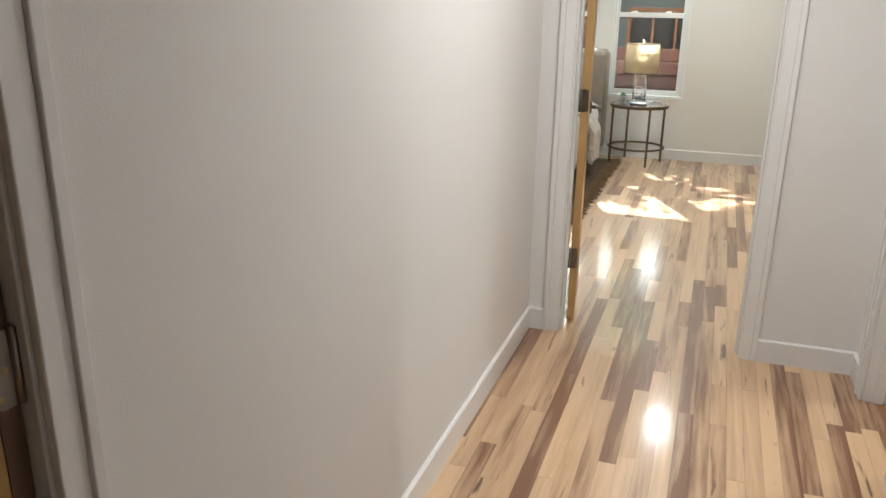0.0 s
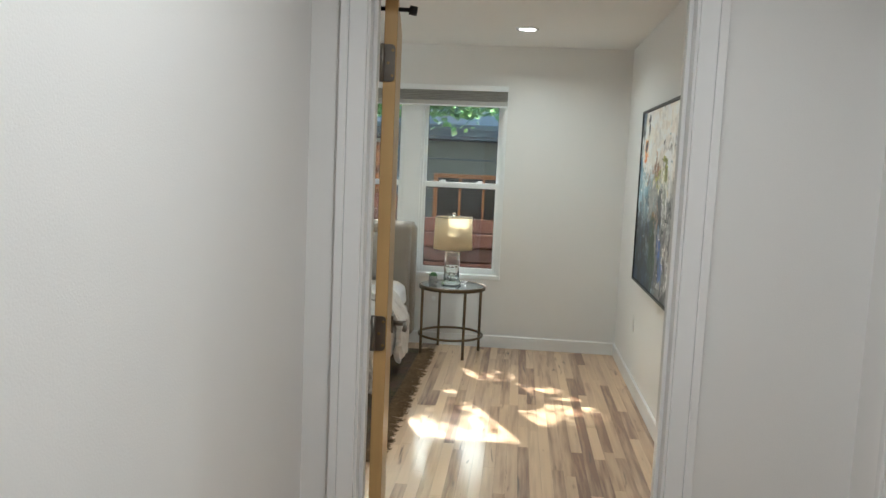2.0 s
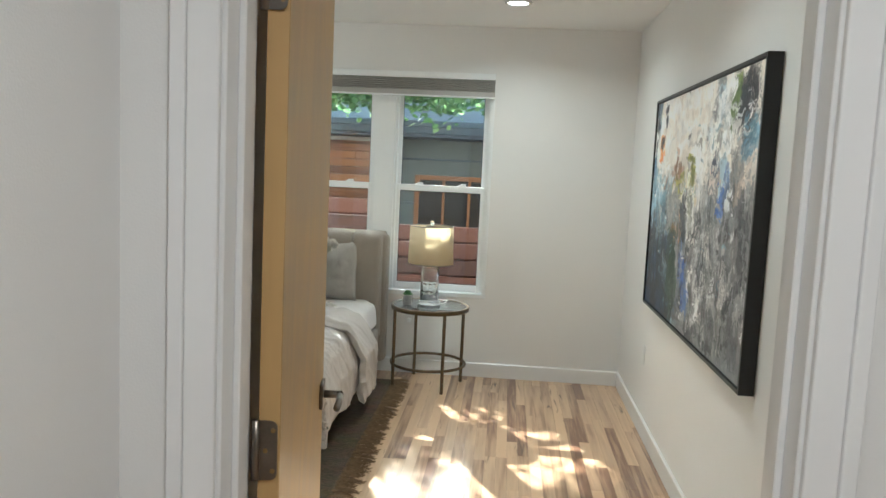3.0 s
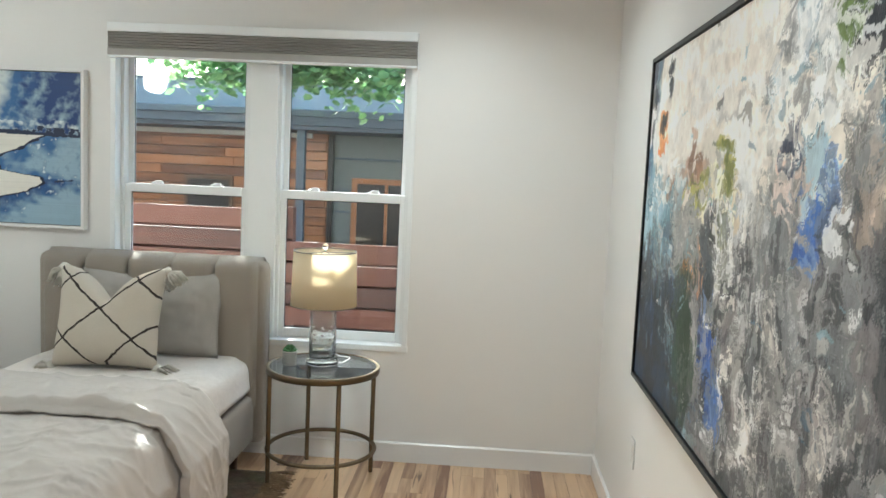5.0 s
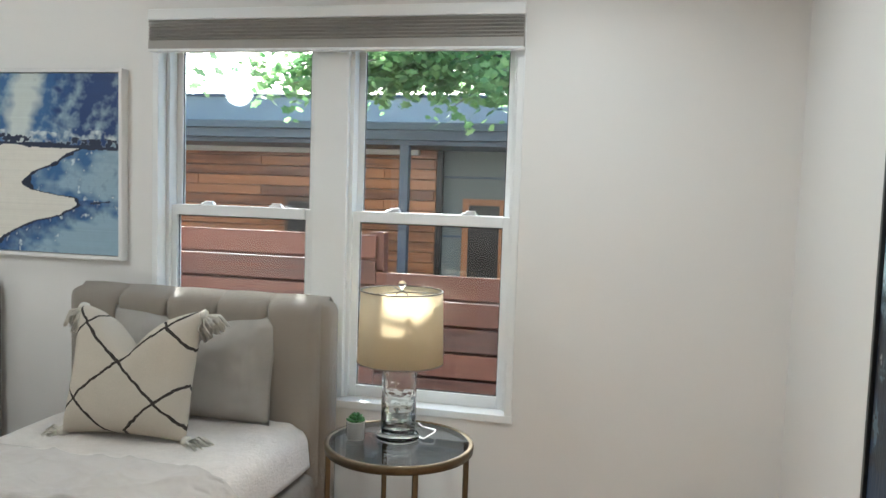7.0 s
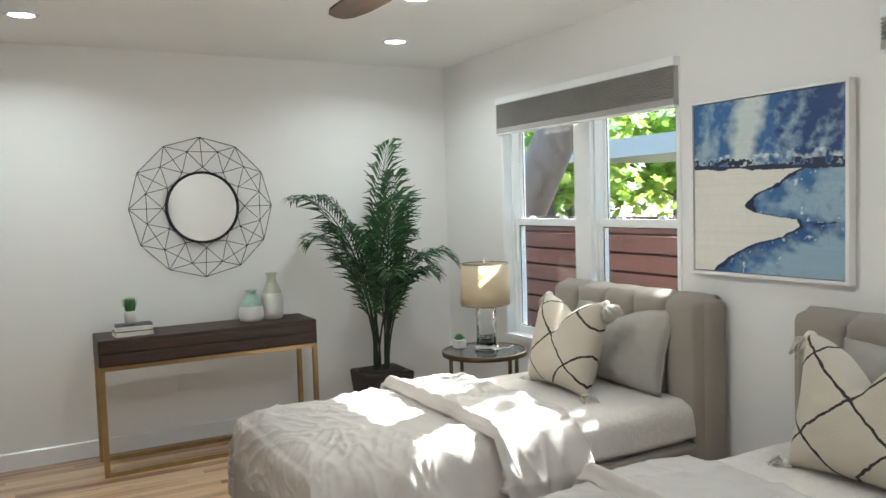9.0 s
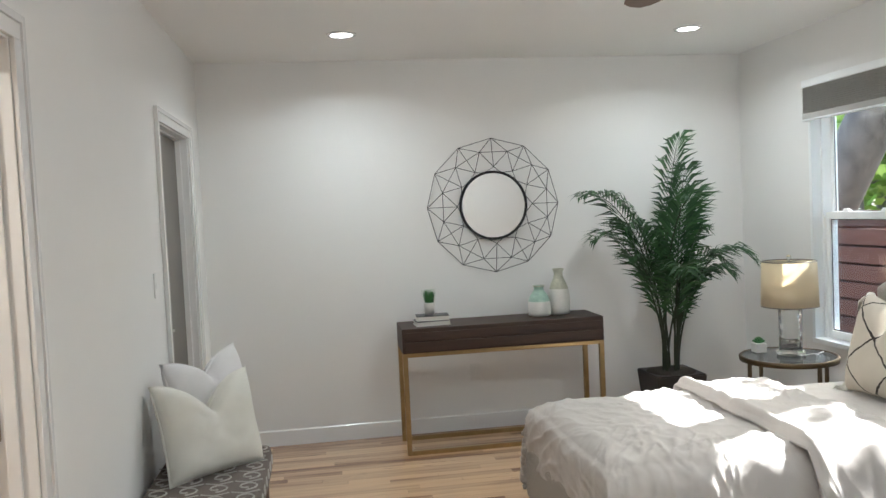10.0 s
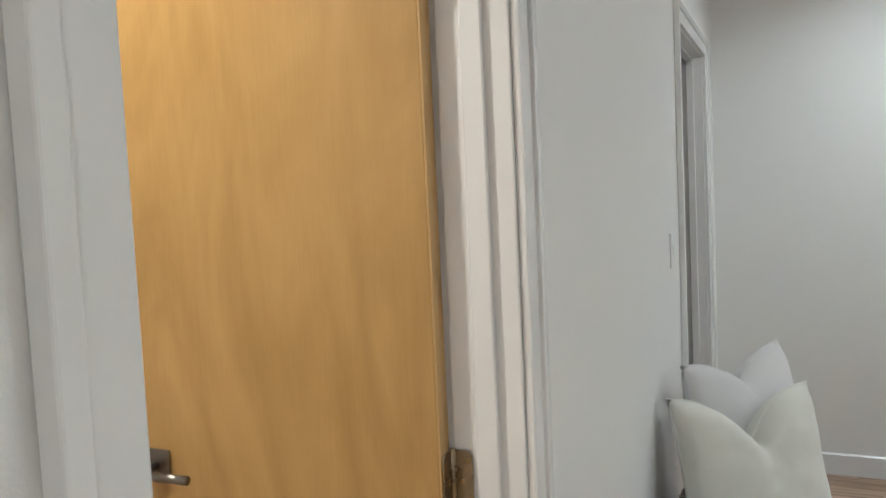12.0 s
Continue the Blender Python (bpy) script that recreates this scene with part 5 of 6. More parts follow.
def shore_colours(W, H):
    """A stormy blue sky over a cream shore that winds round a bay; rows run from the bottom."""
    rs = np.random.RandomState(9)
    yy, xx = np.mgrid[0:H, 0:W]
    u, v = xx / W, yy / H

    def cloud(fx, fy, slant, seed):
        return np.array([[noise.noise(Vector(((x / W + slant * y / H) * fx, y / H * fy, seed))) + 0.5 * noise.noise(Vector(((x / W + slant * y / H) * fx * 2.3, y / H * fy * 2.3, seed + 5))) for x in range(W)] for y in range(H)])
    broad, fine, rag = cloud(4, 4, 0.0, 2.0), cloud(26, 26, 0.0, 7.0), cloud(9, 14, 0.3, 3.0)
    wisp = cloud(7, 2.2, -0.55, 4.0)
    deep, mid, pale, cream, ink = np.array((0.012, 0.045, 0.17)), np.array((0.045, 0.14, 0.33)), np.array((0.34, 0.46, 0.54)), np.array((0.76, 0.73, 0.66)), np.array((0.010, 0.016, 0.04))
    flat = np.array((0.30, 0.43, 0.53))

    def mix(img, mask, col):
        m = np.clip(mask, 0, 1)[..., None]
        return img * (1 - m) + np.array(col) * m
    img = np.zeros((H, W, 3)) + mid
    img = mix(img, (u - 0.52) * 4, deep)
    img = mix(img, 1.3 * wisp + 0.15 + 0.5 * fine, pale)
    swath = 0.115 - np.abs(u - 0.43 + 0.22 * (1 - v) - 0.03 * broad)
    img = mix(img, swath * 14 + 0.5 * rag, (0.60, 0.66, 0.64))
    img = mix(img, (0.12 - np.abs(u - 0.62)) * 7 + 1.4 * rag - 0.6, deep)
    img = mix(img, (v < 0.68 + 0.03 * rag) * (1.1 * fine + 0.3), (0.62, 0.68, 0.68))
    horizon = 0.612 - 0.035 * u
    land = v < horizon + 0.004 * fine
    img[land] = cream
    shore = np.interp(v, [0.0, 0.02, 0.10, 0.175, 0.21, 0.27, 0.31, 0.33, 0.35, 0.39, 0.45, 0.51, 0.56, 0.60], [0.15, 0.17, 0.29, 0.46, 0.62, 0.74, 0.72, 0.56, 0.44, 0.38, 0.46, 0.61, 0.69, 0.80]) + 0.020 * rag + 0.012 * fine
    water = land & (u > shore)
    img[water] = flat
    off = u - shore
    tone = mix(np.zeros((H, W, 3)) + flat, 1.15 - off * 3.2 + 0.9 * rag, mid)
    tone = mix(tone, (0.30 - off) * 2.5 * (v < 0.30) + 0.5 * fine, deep)
    tone = mix(tone, 1.4 * wisp * (v > 0.30) - 0.1, pale)
    tone = mix(tone, 3.0 * (fine - 0.42) * (off < 0.35), (0.62, 0.70, 0.72))
    img[water] = tone[water]
    edge = land & (np.abs(off - 0.008) < 0.014 + 0.035 * np.maximum(0, rag))
    img[edge] = ink
    ridge = (np.abs(v - horizon - 0.006) < 0.010 + 0.012 * rag) | ((v > horizon) & (v < horizon + 0.055 + 0.03 * rag) & (fine + 0.5 * broad > 0.12))
    img[ridge] = ink * 1.5
    inner = land & (np.abs(v - 0.28 - 0.11 * (u - 0.8)) < 0.004 + 0.006 * fine) & (u > 0.82) & (u < 0.95)
    img[inner] = ink * 2
    img *= 1 + 0.03 * fine[..., None] + 0.02 * rs.standard_normal((H, 1, 1))
    return np.clip(img, 0, 1)


OIL = attribute_paint("oil_paint")


def wall_art(name, at, turn, w, h, depth, face, frame_mat, colours, label):
    """Origin at the lower left corner on the wall; local -y points into the room."""
    p = thing(name, at, label, "painting", "", turn)
    H, W, _ = colours.shape
    bm = painted_canvas("canvas", w - 2 * face - 0.008, h - 2 * face - 0.008, colours, W, H)
    c = part("canvas", bm, OIL, p, "painted canvas")
    c.location = (face + 0.004, -depth + 0.008, face + 0.004)
    for x0, x1, z0, z1 in ((0, face, 0, h), (w - face, w, 0, h), (face, w - face, 0, face), (face, w - face, h - face, h)):
        bm = fresh()
        rbox(bm, x0, x1, -depth, -0.001, z0, z1, 0.0015, 1)
        part("frame_rail", bm, frame_mat, p)
    bm = fresh()
    box(bm, face, w - face, -0.012, -0.004, face, h - face)
    part("backing", bm, BLACK, p)
    return p


wall_art("abstract_painting", (XR, 7.445, 0.815), -90, 1.93, 1.165, 0.055, 0.016, BLACK, abstract_colours(760, 450), "large abstract oil painting in a thin black float frame")
wall_art("seascape_painting", (-2.585, YW, 1.155), 0, 0.825, 0.825, 0.048, 0.016, TRIM, shore_colours(230, 230), "blue and cream coastal painting in a thin white frame")


# ---- console wall ----
con = thing("console_table", (-4.65, 5.955, 0.0), "dark walnut two-drawer console table on brass frame legs", "console table")
CW, CD = 1.31, 0.36
bm = fresh()
rbox(bm, -CD, 0.0, 0.0, CW, 0.645, 0.80, 0.003, 2)
part("case", bm, WALNUT, con, "dark walnut case")
for z0, z1 in ((0.655, 0.715), (0.725, 0.775)):
    bm = fresh()
    rbox(bm, 0.0005, 0.010, 0.012, CW - 0.012, z0, z1, 0.003, 2)
    part("drawer_front", bm, WALNUT, con)
for y in (0.0, CW - 0.03):
    for x in (-0.03, -CD):
        bm = fresh()
        rbox(bm, x, x + 0.03, y, y + 0.03, 0.0, 0.645, 0.002, 1)
        part("leg", bm, BRASS, con)
for x in (-0.03, -CD):
    bm = fresh()
    rbox(bm, x, x + 0.03, 0.03, CW - 0.03, 0.62, 0.645, 0.002, 1)
    part("top_rail", bm, BRASS, con)
    bm = fresh()
    rbox(bm, x, x + 0.03, 0.03, CW - 0.03, 0.0, 0.028, 0.002, 1)
    part("floor_rail", bm, BRASS, con)

# wire mirror
mir = thing("wire_mirror", (XC, 6.675, 1.55), "round mirror in a black faceted wire frame", "mirror")


def ringpts(r, x, n, ph=0.0):
    return [Vector((x, r * math.sin(2 * math.pi * (i + ph) / n), r * math.cos(2 * math.pi * (i + ph) / n))) for i in range(n)]


N = 12
outer, mid_r, inner = ringpts(0.462, 0.02, N), ringpts(0.375, 0.085, N, 0.5), ringpts(0.262, 0.075, N)
hub = ringpts(0.232, 0.03, N, 0.5)
wires = []
for i in range(N):
    j = (i + 1) % N
    wires += [(outer[i], outer[j]), (outer[i], mid_r[i]), (outer[j], mid_r[i]), (mid_r[i], inner[i]), (mid_r[i], inner[j]), (inner[i], hub[i]), (inner[j], hub[i]), (mid_r[i - 1], mid_r[i]), (outer[i], inner[i])]
for a, b in wires:
    bm = fresh()
    tube(bm, [a, b], 0.0023, 6)
    part("wire", bm, BLACKMETAL, mir)
bm = fresh()
lathe(bm, [(0.222, 0.0), (0.238, 0.0), (0.238, 0.030), (0.222, 0.030), (0.222, 0.0)], 64)
bm.transform(Matrix.Rotation(radians(90), 4, "Y"))
part("rim", bm, BLACKMETAL, mir, "black metal rim", True)
bm = fresh()
lathe(bm, [(0.0, 0.022), (0.223, 0.022), (0.223, 0.004), (0.0, 0.004)], 64)
bm.transform(Matrix.Rotation(radians(90), 4, "Y"))
part("glass", bm, MIRROR, mir, "silvered mirror glass")


def vase(at, prof, split, top_mat, label, s=1.0):
    v = thing("ceramic_vase", at, label, "vase", "console vases")
    lowp = [(0.0, 0.0)] + [(r * s, z * s) for r, z in prof if z <= split]
    hip = [(r * s, z * s) for r, z in prof if z >= split]
    bm = fresh()
    lathe(bm, lowp, 40)
    part("lower_body", bm, CERAMIC, v, "cream crackle glaze", True)
    bm = fresh()
    lathe(bm, hip + [(hip[-1][0] - 0.006, hip[-1][1]), (hip[-1][0] - 0.010, hip[-1][1] - 0.03)], 40)
    part("upper_body", bm, top_mat, v, "", True)
    bm = fresh()
    r, z = hip[-1]
    tube(bm, [(r * math.cos(2 * math.pi * i / 32), r * math.sin(2 * math.pi * i / 32), z) for i in range(32)], 0.004, 6, None, True)
    part("lip", bm, TAUPE, v, "", True)
    return v


PROF = [(0.062, 0.0), (0.074, 0.006), (0.078, 0.03), (0.078, 0.07), (0.074, 0.10), (0.062, 0.128), (0.048, 0.15), (0.036, 0.166), (0.031, 0.178), (0.033, 0.19), (0.038, 0.20)]
vase((-4.86, 6.90, 0.80), PROF, 0.10, CELADON, "short cream and celadon ceramic vase")
PROF2 = [(0.062, 0.0), (0.070, 0.006), (0.073, 0.05), (0.071, 0.12), (0.064, 0.17), (0.050, 0.21), (0.036, 0.24), (0.030, 0.26), (0.031, 0.285), (0.037, 0.30)]
vase((-4.90, 7.05, 0.80), PROF2, 0.17, TAUPE, "tall cream and taupe ceramic vase")
for k, (dz, w, dd, cover) in enumerate(((0.0, 0.15, 0.22, BLACK), (0.032, 0.14, 0.21, BLACK))):
    b = thing("book", (-4.80, 6.165 + 0.004 * k, 0.80 + dz), "closed hardback book with dark cover lying flat", "book", "stacked books", 4 - 7 * k)
    bm = fresh()
    rbox(bm, -w / 2 + 0.004, w / 2 - 0.003, -dd / 2 + 0.004, dd / 2 - 0.004, 0.004, 0.027, 0.001, 1)
    part("pages", bm, PAPER, b)
    for z0, z1 in ((0.0, 0.004), (0.027, 0.031)):
        bm = fresh()
        rbox(bm, -w / 2, w / 2, -dd / 2, dd / 2, z0, z1, 0.001, 1)
        part("cover", bm, cover if z0 else PAPER, b)
gp = thing("grass_pot", (-4.81, 6.155, 0.864), "tuft of green grass in a white pot", "plant", "small potted plants")
bm = fresh()
lathe(bm, [(0.0, 0.0), (0.030, 0.0), (0.036, 0.075), (0.034, 0.078), (0.032, 0.065), (0.0, 0.065)], 28)
part("pot", bm, CERAMIC, gp, "", True)
bm = fresh()
gr = random.Random(4)
for _ in range(170):
    a, r0 = gr.uniform(0, 6.28), 0.026 * math.sqrt(gr.random())
    h, ln = gr.uniform(0.06, 0.105), gr.uniform(0.0, 0.035)
    p0 = Vector((r0 * math.cos(a), r0 * math.sin(a), 0.066))
    side = Vector((-math.sin(a), math.cos(a), 0)) * 0.0016
    tip = p0 + Vector((ln * math.cos(a), ln * math.sin(a), h))
    md = p0 * 0.5 + tip * 0.5 + Vector((0, 0, 0.008))
    v = [bm.verts.new(q) for q in (p0 - side, p0 + side, md + side, md - side, tip)]
    bm.faces.new(v[:4])
    bm.faces.new((v[3], v[2], v[4]))
part("grass", bm, SUCCULENT, gp, "fine green blades")

# palm
palm = thing("potted_palm", (-4.68, 7.73, 0.0), "tall green artificial palm in a dark square pot", "plant")
bm = fresh()
t = fresh()
box(t, -0.17, 0.17, -0.17, 0.17, 0.0, 0.40)
for v in t.verts:
    if v.co.z < 0.1:
        v.co.x *= 0.78
        v.co.y *= 0.78
bmesh.ops.bevel(t, geom=list(t.edges), offset=0.008, segments=2, affect="EDGES")
merge(bm, t)
part("pot", bm, DARKPOT, palm, "dark square planter")
bm = fresh()
lathe(bm, [(0.0, 0.412), (0.12, 0.41), (0.16, 0.401)], 24)
part("soil", bm, SOIL, palm)
pr = random.Random(12)


def frond(az, reach, rise, droop, leaf, k):
    """A curved stem with paired leaflets."""
    d = Vector((math.cos(az), math.sin(az), 0))
    side = Vector((-math.sin(az), math.cos(az), 0))
    base = Vector((0.05 * math.cos(az * 3 + k), 0.05 * math.sin(az * 3 + k), 0.40))
    pts = []
    for i in range(25):
        s = i / 24
        pts.append(base + d * (reach * (s ** 1.9)) + Vector((0, 0, (rise - 0.03) * (1 - (1 - s) ** 1.25) - droop * s ** 5)))
    bm = fresh()
    tube(bm, pts, 0.0085, 6, 0.0015)
    st = part("stem", bm, PALMSTEM, palm, "", True)
    bm = fresh()
    for i in range(66):
        s = 0.34 + 0.66 * i / 65
        f = s * 24
        a = min(23, int(f))
        p = pts[a].lerp(pts[a + 1], f - a)
        tan = (pts[a + 1] - pts[a]).normalized()
        ln = 1.32 * leaf * (math.sin(math.pi * (0.16 + 0.80 * (s - 0.34) / 0.66)) ** 0.6) * pr.uniform(0.85, 1.1)
        sg = 1 if i % 2 else -1
        out = (side * sg * 0.80 + tan * 0.70 + Vector((0, 0, pr.uniform(-0.12, 0.16)))).normalized()
        wdt = tan.cross(out).cross(out).normalized() * 0.0095
        mid_p = p + out * ln * 0.5 + Vector((0, 0, 0.012))
        tip = p + out * ln + Vector((0, 0, -0.10 * ln / 0.2 * pr.uniform(0.2, 0.7)))
        v = [bm.verts.new(q) for q in (p, mid_p + wdt, tip, mid_p - wdt)]
        bm.faces.new(v)
    part("leaf_spray", bm, PALM, st, "long narrow green leaf blades")


FR = [(1.75, 0.16, 1.62, 0.05, 0.24), (-1.35, 0.62, 1.42, 0.22, 0.22), (-1.8, 0.34, 1.30, 0.10, 0.24), (1.2, 0.50, 1.05, 0.30, 0.22), (0.2, 0.34, 1.28, 0.12, 0.24),
      (0.9, 0.36, 0.86, 0.18, 0.20), (2.4, 0.20, 1.15, 0.12, 0.22), (-0.2, 0.34, 0.92, 0.2, 0.2), (1.6, 0.26, 0.78, 0.12, 0.2), (-1.2, 0.30, 0.90, 0.1, 0.2), (-1.6, 0.46, 1.12, 0.2, 0.24), (1.55, 0.44, 0.98, 0.25, 0.22), (0.4, 0.12, 1.40, 0.05, 0.24), (-1.0, 0.40, 1.20, 0.2, 0.23), (1.9, 0.20, 1.30, 0.1, 0.24), (-2.3, 0.14, 1.0, 0.1, 0.2), (1.3, 0.18, 1.05, 0.1, 0.2)]
for k, q in enumerate(FR):
    frond(*q, k)

# ---- bench ----
bench = thing("upholstered_bench", (-3.63, YB + 0.015, 0.0), "low bench with brown patterned woven seat", "bench")
BL, BD = 1.05, 0.47
bm = fresh()
rbox(bm, 0.0, BL, 0.0, BD, 0.31, 0.45, 0.03, 4)
seat = part("seat", bm, BENCHCLOTH, bench, "brown woven cushion seat", True)
bm = fresh()
for i in range(8):
    for j in range(4):
        cx, cy = 0.07 + i * 0.13, 0.06 + j * 0.118
        pts = [(cx + 0.046 * math.cos(a) * (1 - 0.09 * a), cy + 0.046 * math.sin(a) * (1 - 0.09 * a), 0.4505) for a in [0.35 * q for q in range(20)]]
        tube(bm, pts, 0.0045, 4)
        tube(bm, [(cx + 0.06, cy - 0.055, 0.4505), (cx + 0.085, cy, 0.4505), (cx + 0.06, cy + 0.055, 0.4505)], 0.0035, 4)
tagged(part("scroll_pattern", bm, BENCHLINE, seat, "cream scroll pattern"), "", "", "", "stuff")
bm = fresh()
for i in range(10):
    x = 0.05 + i * 0.105
    pts = [(x + 0.03 * math.cos(a) * (1 - 0.1 * a), BD + 0.0005, 0.38 + 0.03 * math.sin(a) * (1 - 0.1 * a)) for a in [0.4 * q for q in range(16)]]
    tube(bm, pts, 0.004, 4)
for j in range(5):
    y = 0.05 + j * 0.095
    pts = [(-0.0005, y + 0.03 * math.cos(a) * (1 - 0.1 * a), 0.38 + 0.03 * math.sin(a) * (1 - 0.1 * a)) for a in [0.4 * q for q in range(16)]]
    tube(bm, pts, 0.004, 4)
tagged(part("edge_pattern", bm, BENCHLINE, seat, "cream scroll pattern"), "", "", "", "stuff")
for x in (0.04, BL - 0.04):
    for y in (0.05, BD - 0.04):
        bm = fresh()
        lathe(bm, [(0.0, 0.0), (0.014, 0.0), (0.022, 0.31), (0.0, 0.31)], 14, x, y)
        part("leg", bm, DARKWOOD, bench, "dark wooden leg", True)
plain_pillow("bench_pillow", (-3.50, 5.01, 0.452), 152, -13, 0.52, 0.48, 0.16, PALECLOTH, "pale grey velvet pillow leaning on the wall", 0.09, 6.0)
plain_pillow("bench_pillow", (-3.24, 5.02, 0.452), 130, -16, 0.455, 0.42, 0.19, CREAMCLOTH, "cream chopped pillow leaning on the grey one", 0.15, 9.0)

# ---- rug ----
def woven_jute(name):
    """Braided rows of jute: a checker of over and under strands with uneven dye."""
    m, n, l, b = nodes_of(name)
    tc, br, ns, mx, bp = n.new("ShaderNodeTexCoord"), n.new("ShaderNodeTexBrick"), n.new("ShaderNodeTexNoise"), n.new("ShaderNodeMix"), n.new("ShaderNodeBump")
    br.inputs["Scale"].default_value = 42.0
    br.inputs["Mortar Size"].default_value = 0.05
    br.inputs["Mortar Smooth"].default_value = 1.0
    br.inputs["Brick Width"].default_value, br.inputs["Row Height"].default_value = 0.9, 0.42
    br.inputs["Color1"].default_value, br.inputs["Color2"].default_value, br.inputs["Mortar"].default_value = (0.21, 0.15, 0.095, 1), (0.12, 0.085, 0.052, 1), (0.03, 0.02, 0.013, 1)
    l.new(tc.outputs["Object"], br.inputs[0])
    ns.inputs["Scale"].default_value, ns.inputs["Detail"].default_value = 9.0, 4
    l.new(tc.outputs["Object"], ns.inputs[0])
    mx.data_type, mx.blend_type = "RGBA", "MULTIPLY"
    mx.inputs[0].default_value = 0.6
    l.new(br.outputs["Color"], mx.inputs[6])
    l.new(ns.outputs["Color"], mx.inputs[7])
    l.new(mx.outputs[2], b.inputs["Base Color"])
    b.inputs["Roughness"].default_value = 0.95
    bp.inputs["Strength"].default_value, bp.inputs["Distance"].default_value = 0.9, -0.006
    l.new(br.outputs["Fac"], bp.inputs["Height"])
    l.new(bp.outputs[0], b.inputs["Normal"])
    return m


rug = thing("jute_rug", (-2.325, 5.75, 0.0), "dark woven jute rug with frayed fringe edge", "rug")
RW, RL = 1.67, 2.50
bm = fresh()
nx_, ny_ = 60, 90
rows = [[bm.verts.new((RW * i / nx_, RL * j / ny_, 0.011 + 0.0015 * math.sin(j * 2.1) * math.cos(i * 2.3))) for i in range(nx_ + 1)] for j in range(ny_ + 1)]
for j in range(ny_):
    for i in range(nx_):
        bm.faces.new((rows[j][i], rows[j][i + 1], rows[j + 1][i + 1], rows[j + 1][i]))
ed = [rows[0], [r[-1] for r in rows], rows[-1][::-1], [r[0] for r in rows][::-1]]
loop = sum([e[:-1] for e in ed], [])
lowv = [bm.verts.new((v.co.x, v.co.y, 0.0)) for v in loop]
for i in range(len(loop)):
    j = (i + 1) % len(loop)
    bm.faces.new((loop[i], lowv[i], lowv[j], loop[j]))
part("weave", bm, woven_jute("woven_jute"), rug, "flat brown jute weave", True)
bm = fresh()
fr = random.Random(8)
for i in range(170):
    y = RL * (i + fr.uniform(0.1, 0.9)) / 170
    reach, sway = fr.uniform(0.085, 0.135), fr.uniform(-0.035, 0.035)
    for k in range(4):
        ph = k * math.pi / 2 + fr.random()
        pts = []
        for q in range(7):
            f = q / 6
            w = 0.0035 + 0.006 * f * f
            pts.append((RW - 0.012 + reach * f * (0.9 + 0.05 * k), y + sway * f + fr.uniform(-0.003, 0.003) + w * math.cos(ph + 7 * f), 0.0075 + w * math.sin(ph + 7 * f) * 0.8 + 0.004 * math.sin(3.1 * f)))
        tube(bm, pts, 0.0030, 4, 0.0018)
tagged(part("fringe", bm, FRINGE, rug, "frayed jute fringe"), "", "", "", "stuff")

# ---- ceiling fan ----
fan = thing("ceiling_fan", (-2.25, 6.85, ZC), "dark-bladed ceiling fan with a lit white globe", "ceiling fan")
bm = fresh()
lathe(bm, [(0.0, 0.0), (0.065, 0.0), (0.06, -0.035), (0.014, -0.05), (0.014, -0.17), (0.09, -0.18), (0.11, -0.21), (0.10, -0.26), (0.0, -0.265)], 40)
part("motor_housing", bm, BLACKMETAL, fan, "dark metal motor housing", True)
bm = fresh()
lathe(bm, [(0.095, -0.265), (0.10, -0.275), (0.085, -0.302), (0.05, -0.315), (0.0, -0.318)], 36)
part("light_globe", bm, LED, fan, "lit white globe", True)
for k in range(3):
    a = radians(184 + 120 * k)
    bm = fresh()
    pr_ = [(0.09, 0.025), (0.16, 0.045), (0.30, 0.062), (0.48, 0.066), (0.60, 0.055), (0.655, 0.035), (0.67, 0.0)]
    up, dn = [], []
    for r, w in pr_:
        up.append((r, w))
        dn.append((r, -w))
    outline = up + dn[::-1][1:]
    tv = [bm.verts.new((x, y, 0.004 + 0.18 * y)) for x, y in outline]
    bv = [bm.verts.new((x, y, -0.004 + 0.18 * y)) for x, y in outline]
    bm.faces.new(tv)
    bm.faces.new(bv[::-1])
    for i in range(len(tv)):
        j = (i + 1) % len(tv)
        bm.faces.new((tv[i], bv[i], bv[j], tv[j]))
    bl = part("blade", bm, FANWOOD, fan, "dark wooden blade")
    bl.matrix_basis = pose(0, 0, -0.238, 0, 0, math.degrees(a))

# ---- wall plates ----
def plate(name, at, turn, label, toggles):
    p = thing(name, at, label, "wall plate", "", turn)
    bm = fresh()
    rbox(bm, -0.036, 0.036, -0.006, -0.0005, -0.058, 0.058, 0.002, 2)
    part("cover", bm, OUTLET, p)
    for z in toggles:
        bm = fresh()
        rbox(bm, -0.016, 0.016, -0.009, -0.0055, z - 0.016, z + 0.016, 0.002, 1)
        part("insert", bm, OUTLET, p)


plate("wall_outlet", (-0.60, YW, 0.42), 0, "white outlet on the wall behind the side table", (-0.02, 0.02))
cord = thing("power_cord", (-0.60, YW - 0.012, 0.42), "thin pale lamp cord plugged into the wall", "cord")
bm = fresh()
tube(bm, [(0.0, 0.0, -0.02), (0.0, -0.03, -0.03), (0.05, -0.035, 0.03), (-0.03, -0.03, 0.07), (0.04, -0.03, 0.11), (0.14, -0.05, 0.15), (0.16, -0.1, 0.16)], 0.003, 6)
part("cable", bm, VINYL, cord, "", True)
bm = fresh()
rbox(bm, -0.012, 0.012, -0.028, 0.002, -0.034, -0.006, 0.003, 2)
part("plug", bm, VINYL, cord)
plate("wall_outlet", (XR, 7.57, 0.47), -90, "white duplex outlet on the painting wall", (-0.02, 0.02))
plate("light_switch", (-3.62, YB, 1.24), 180, "white rocker switch beside the closet door", (0.0,))
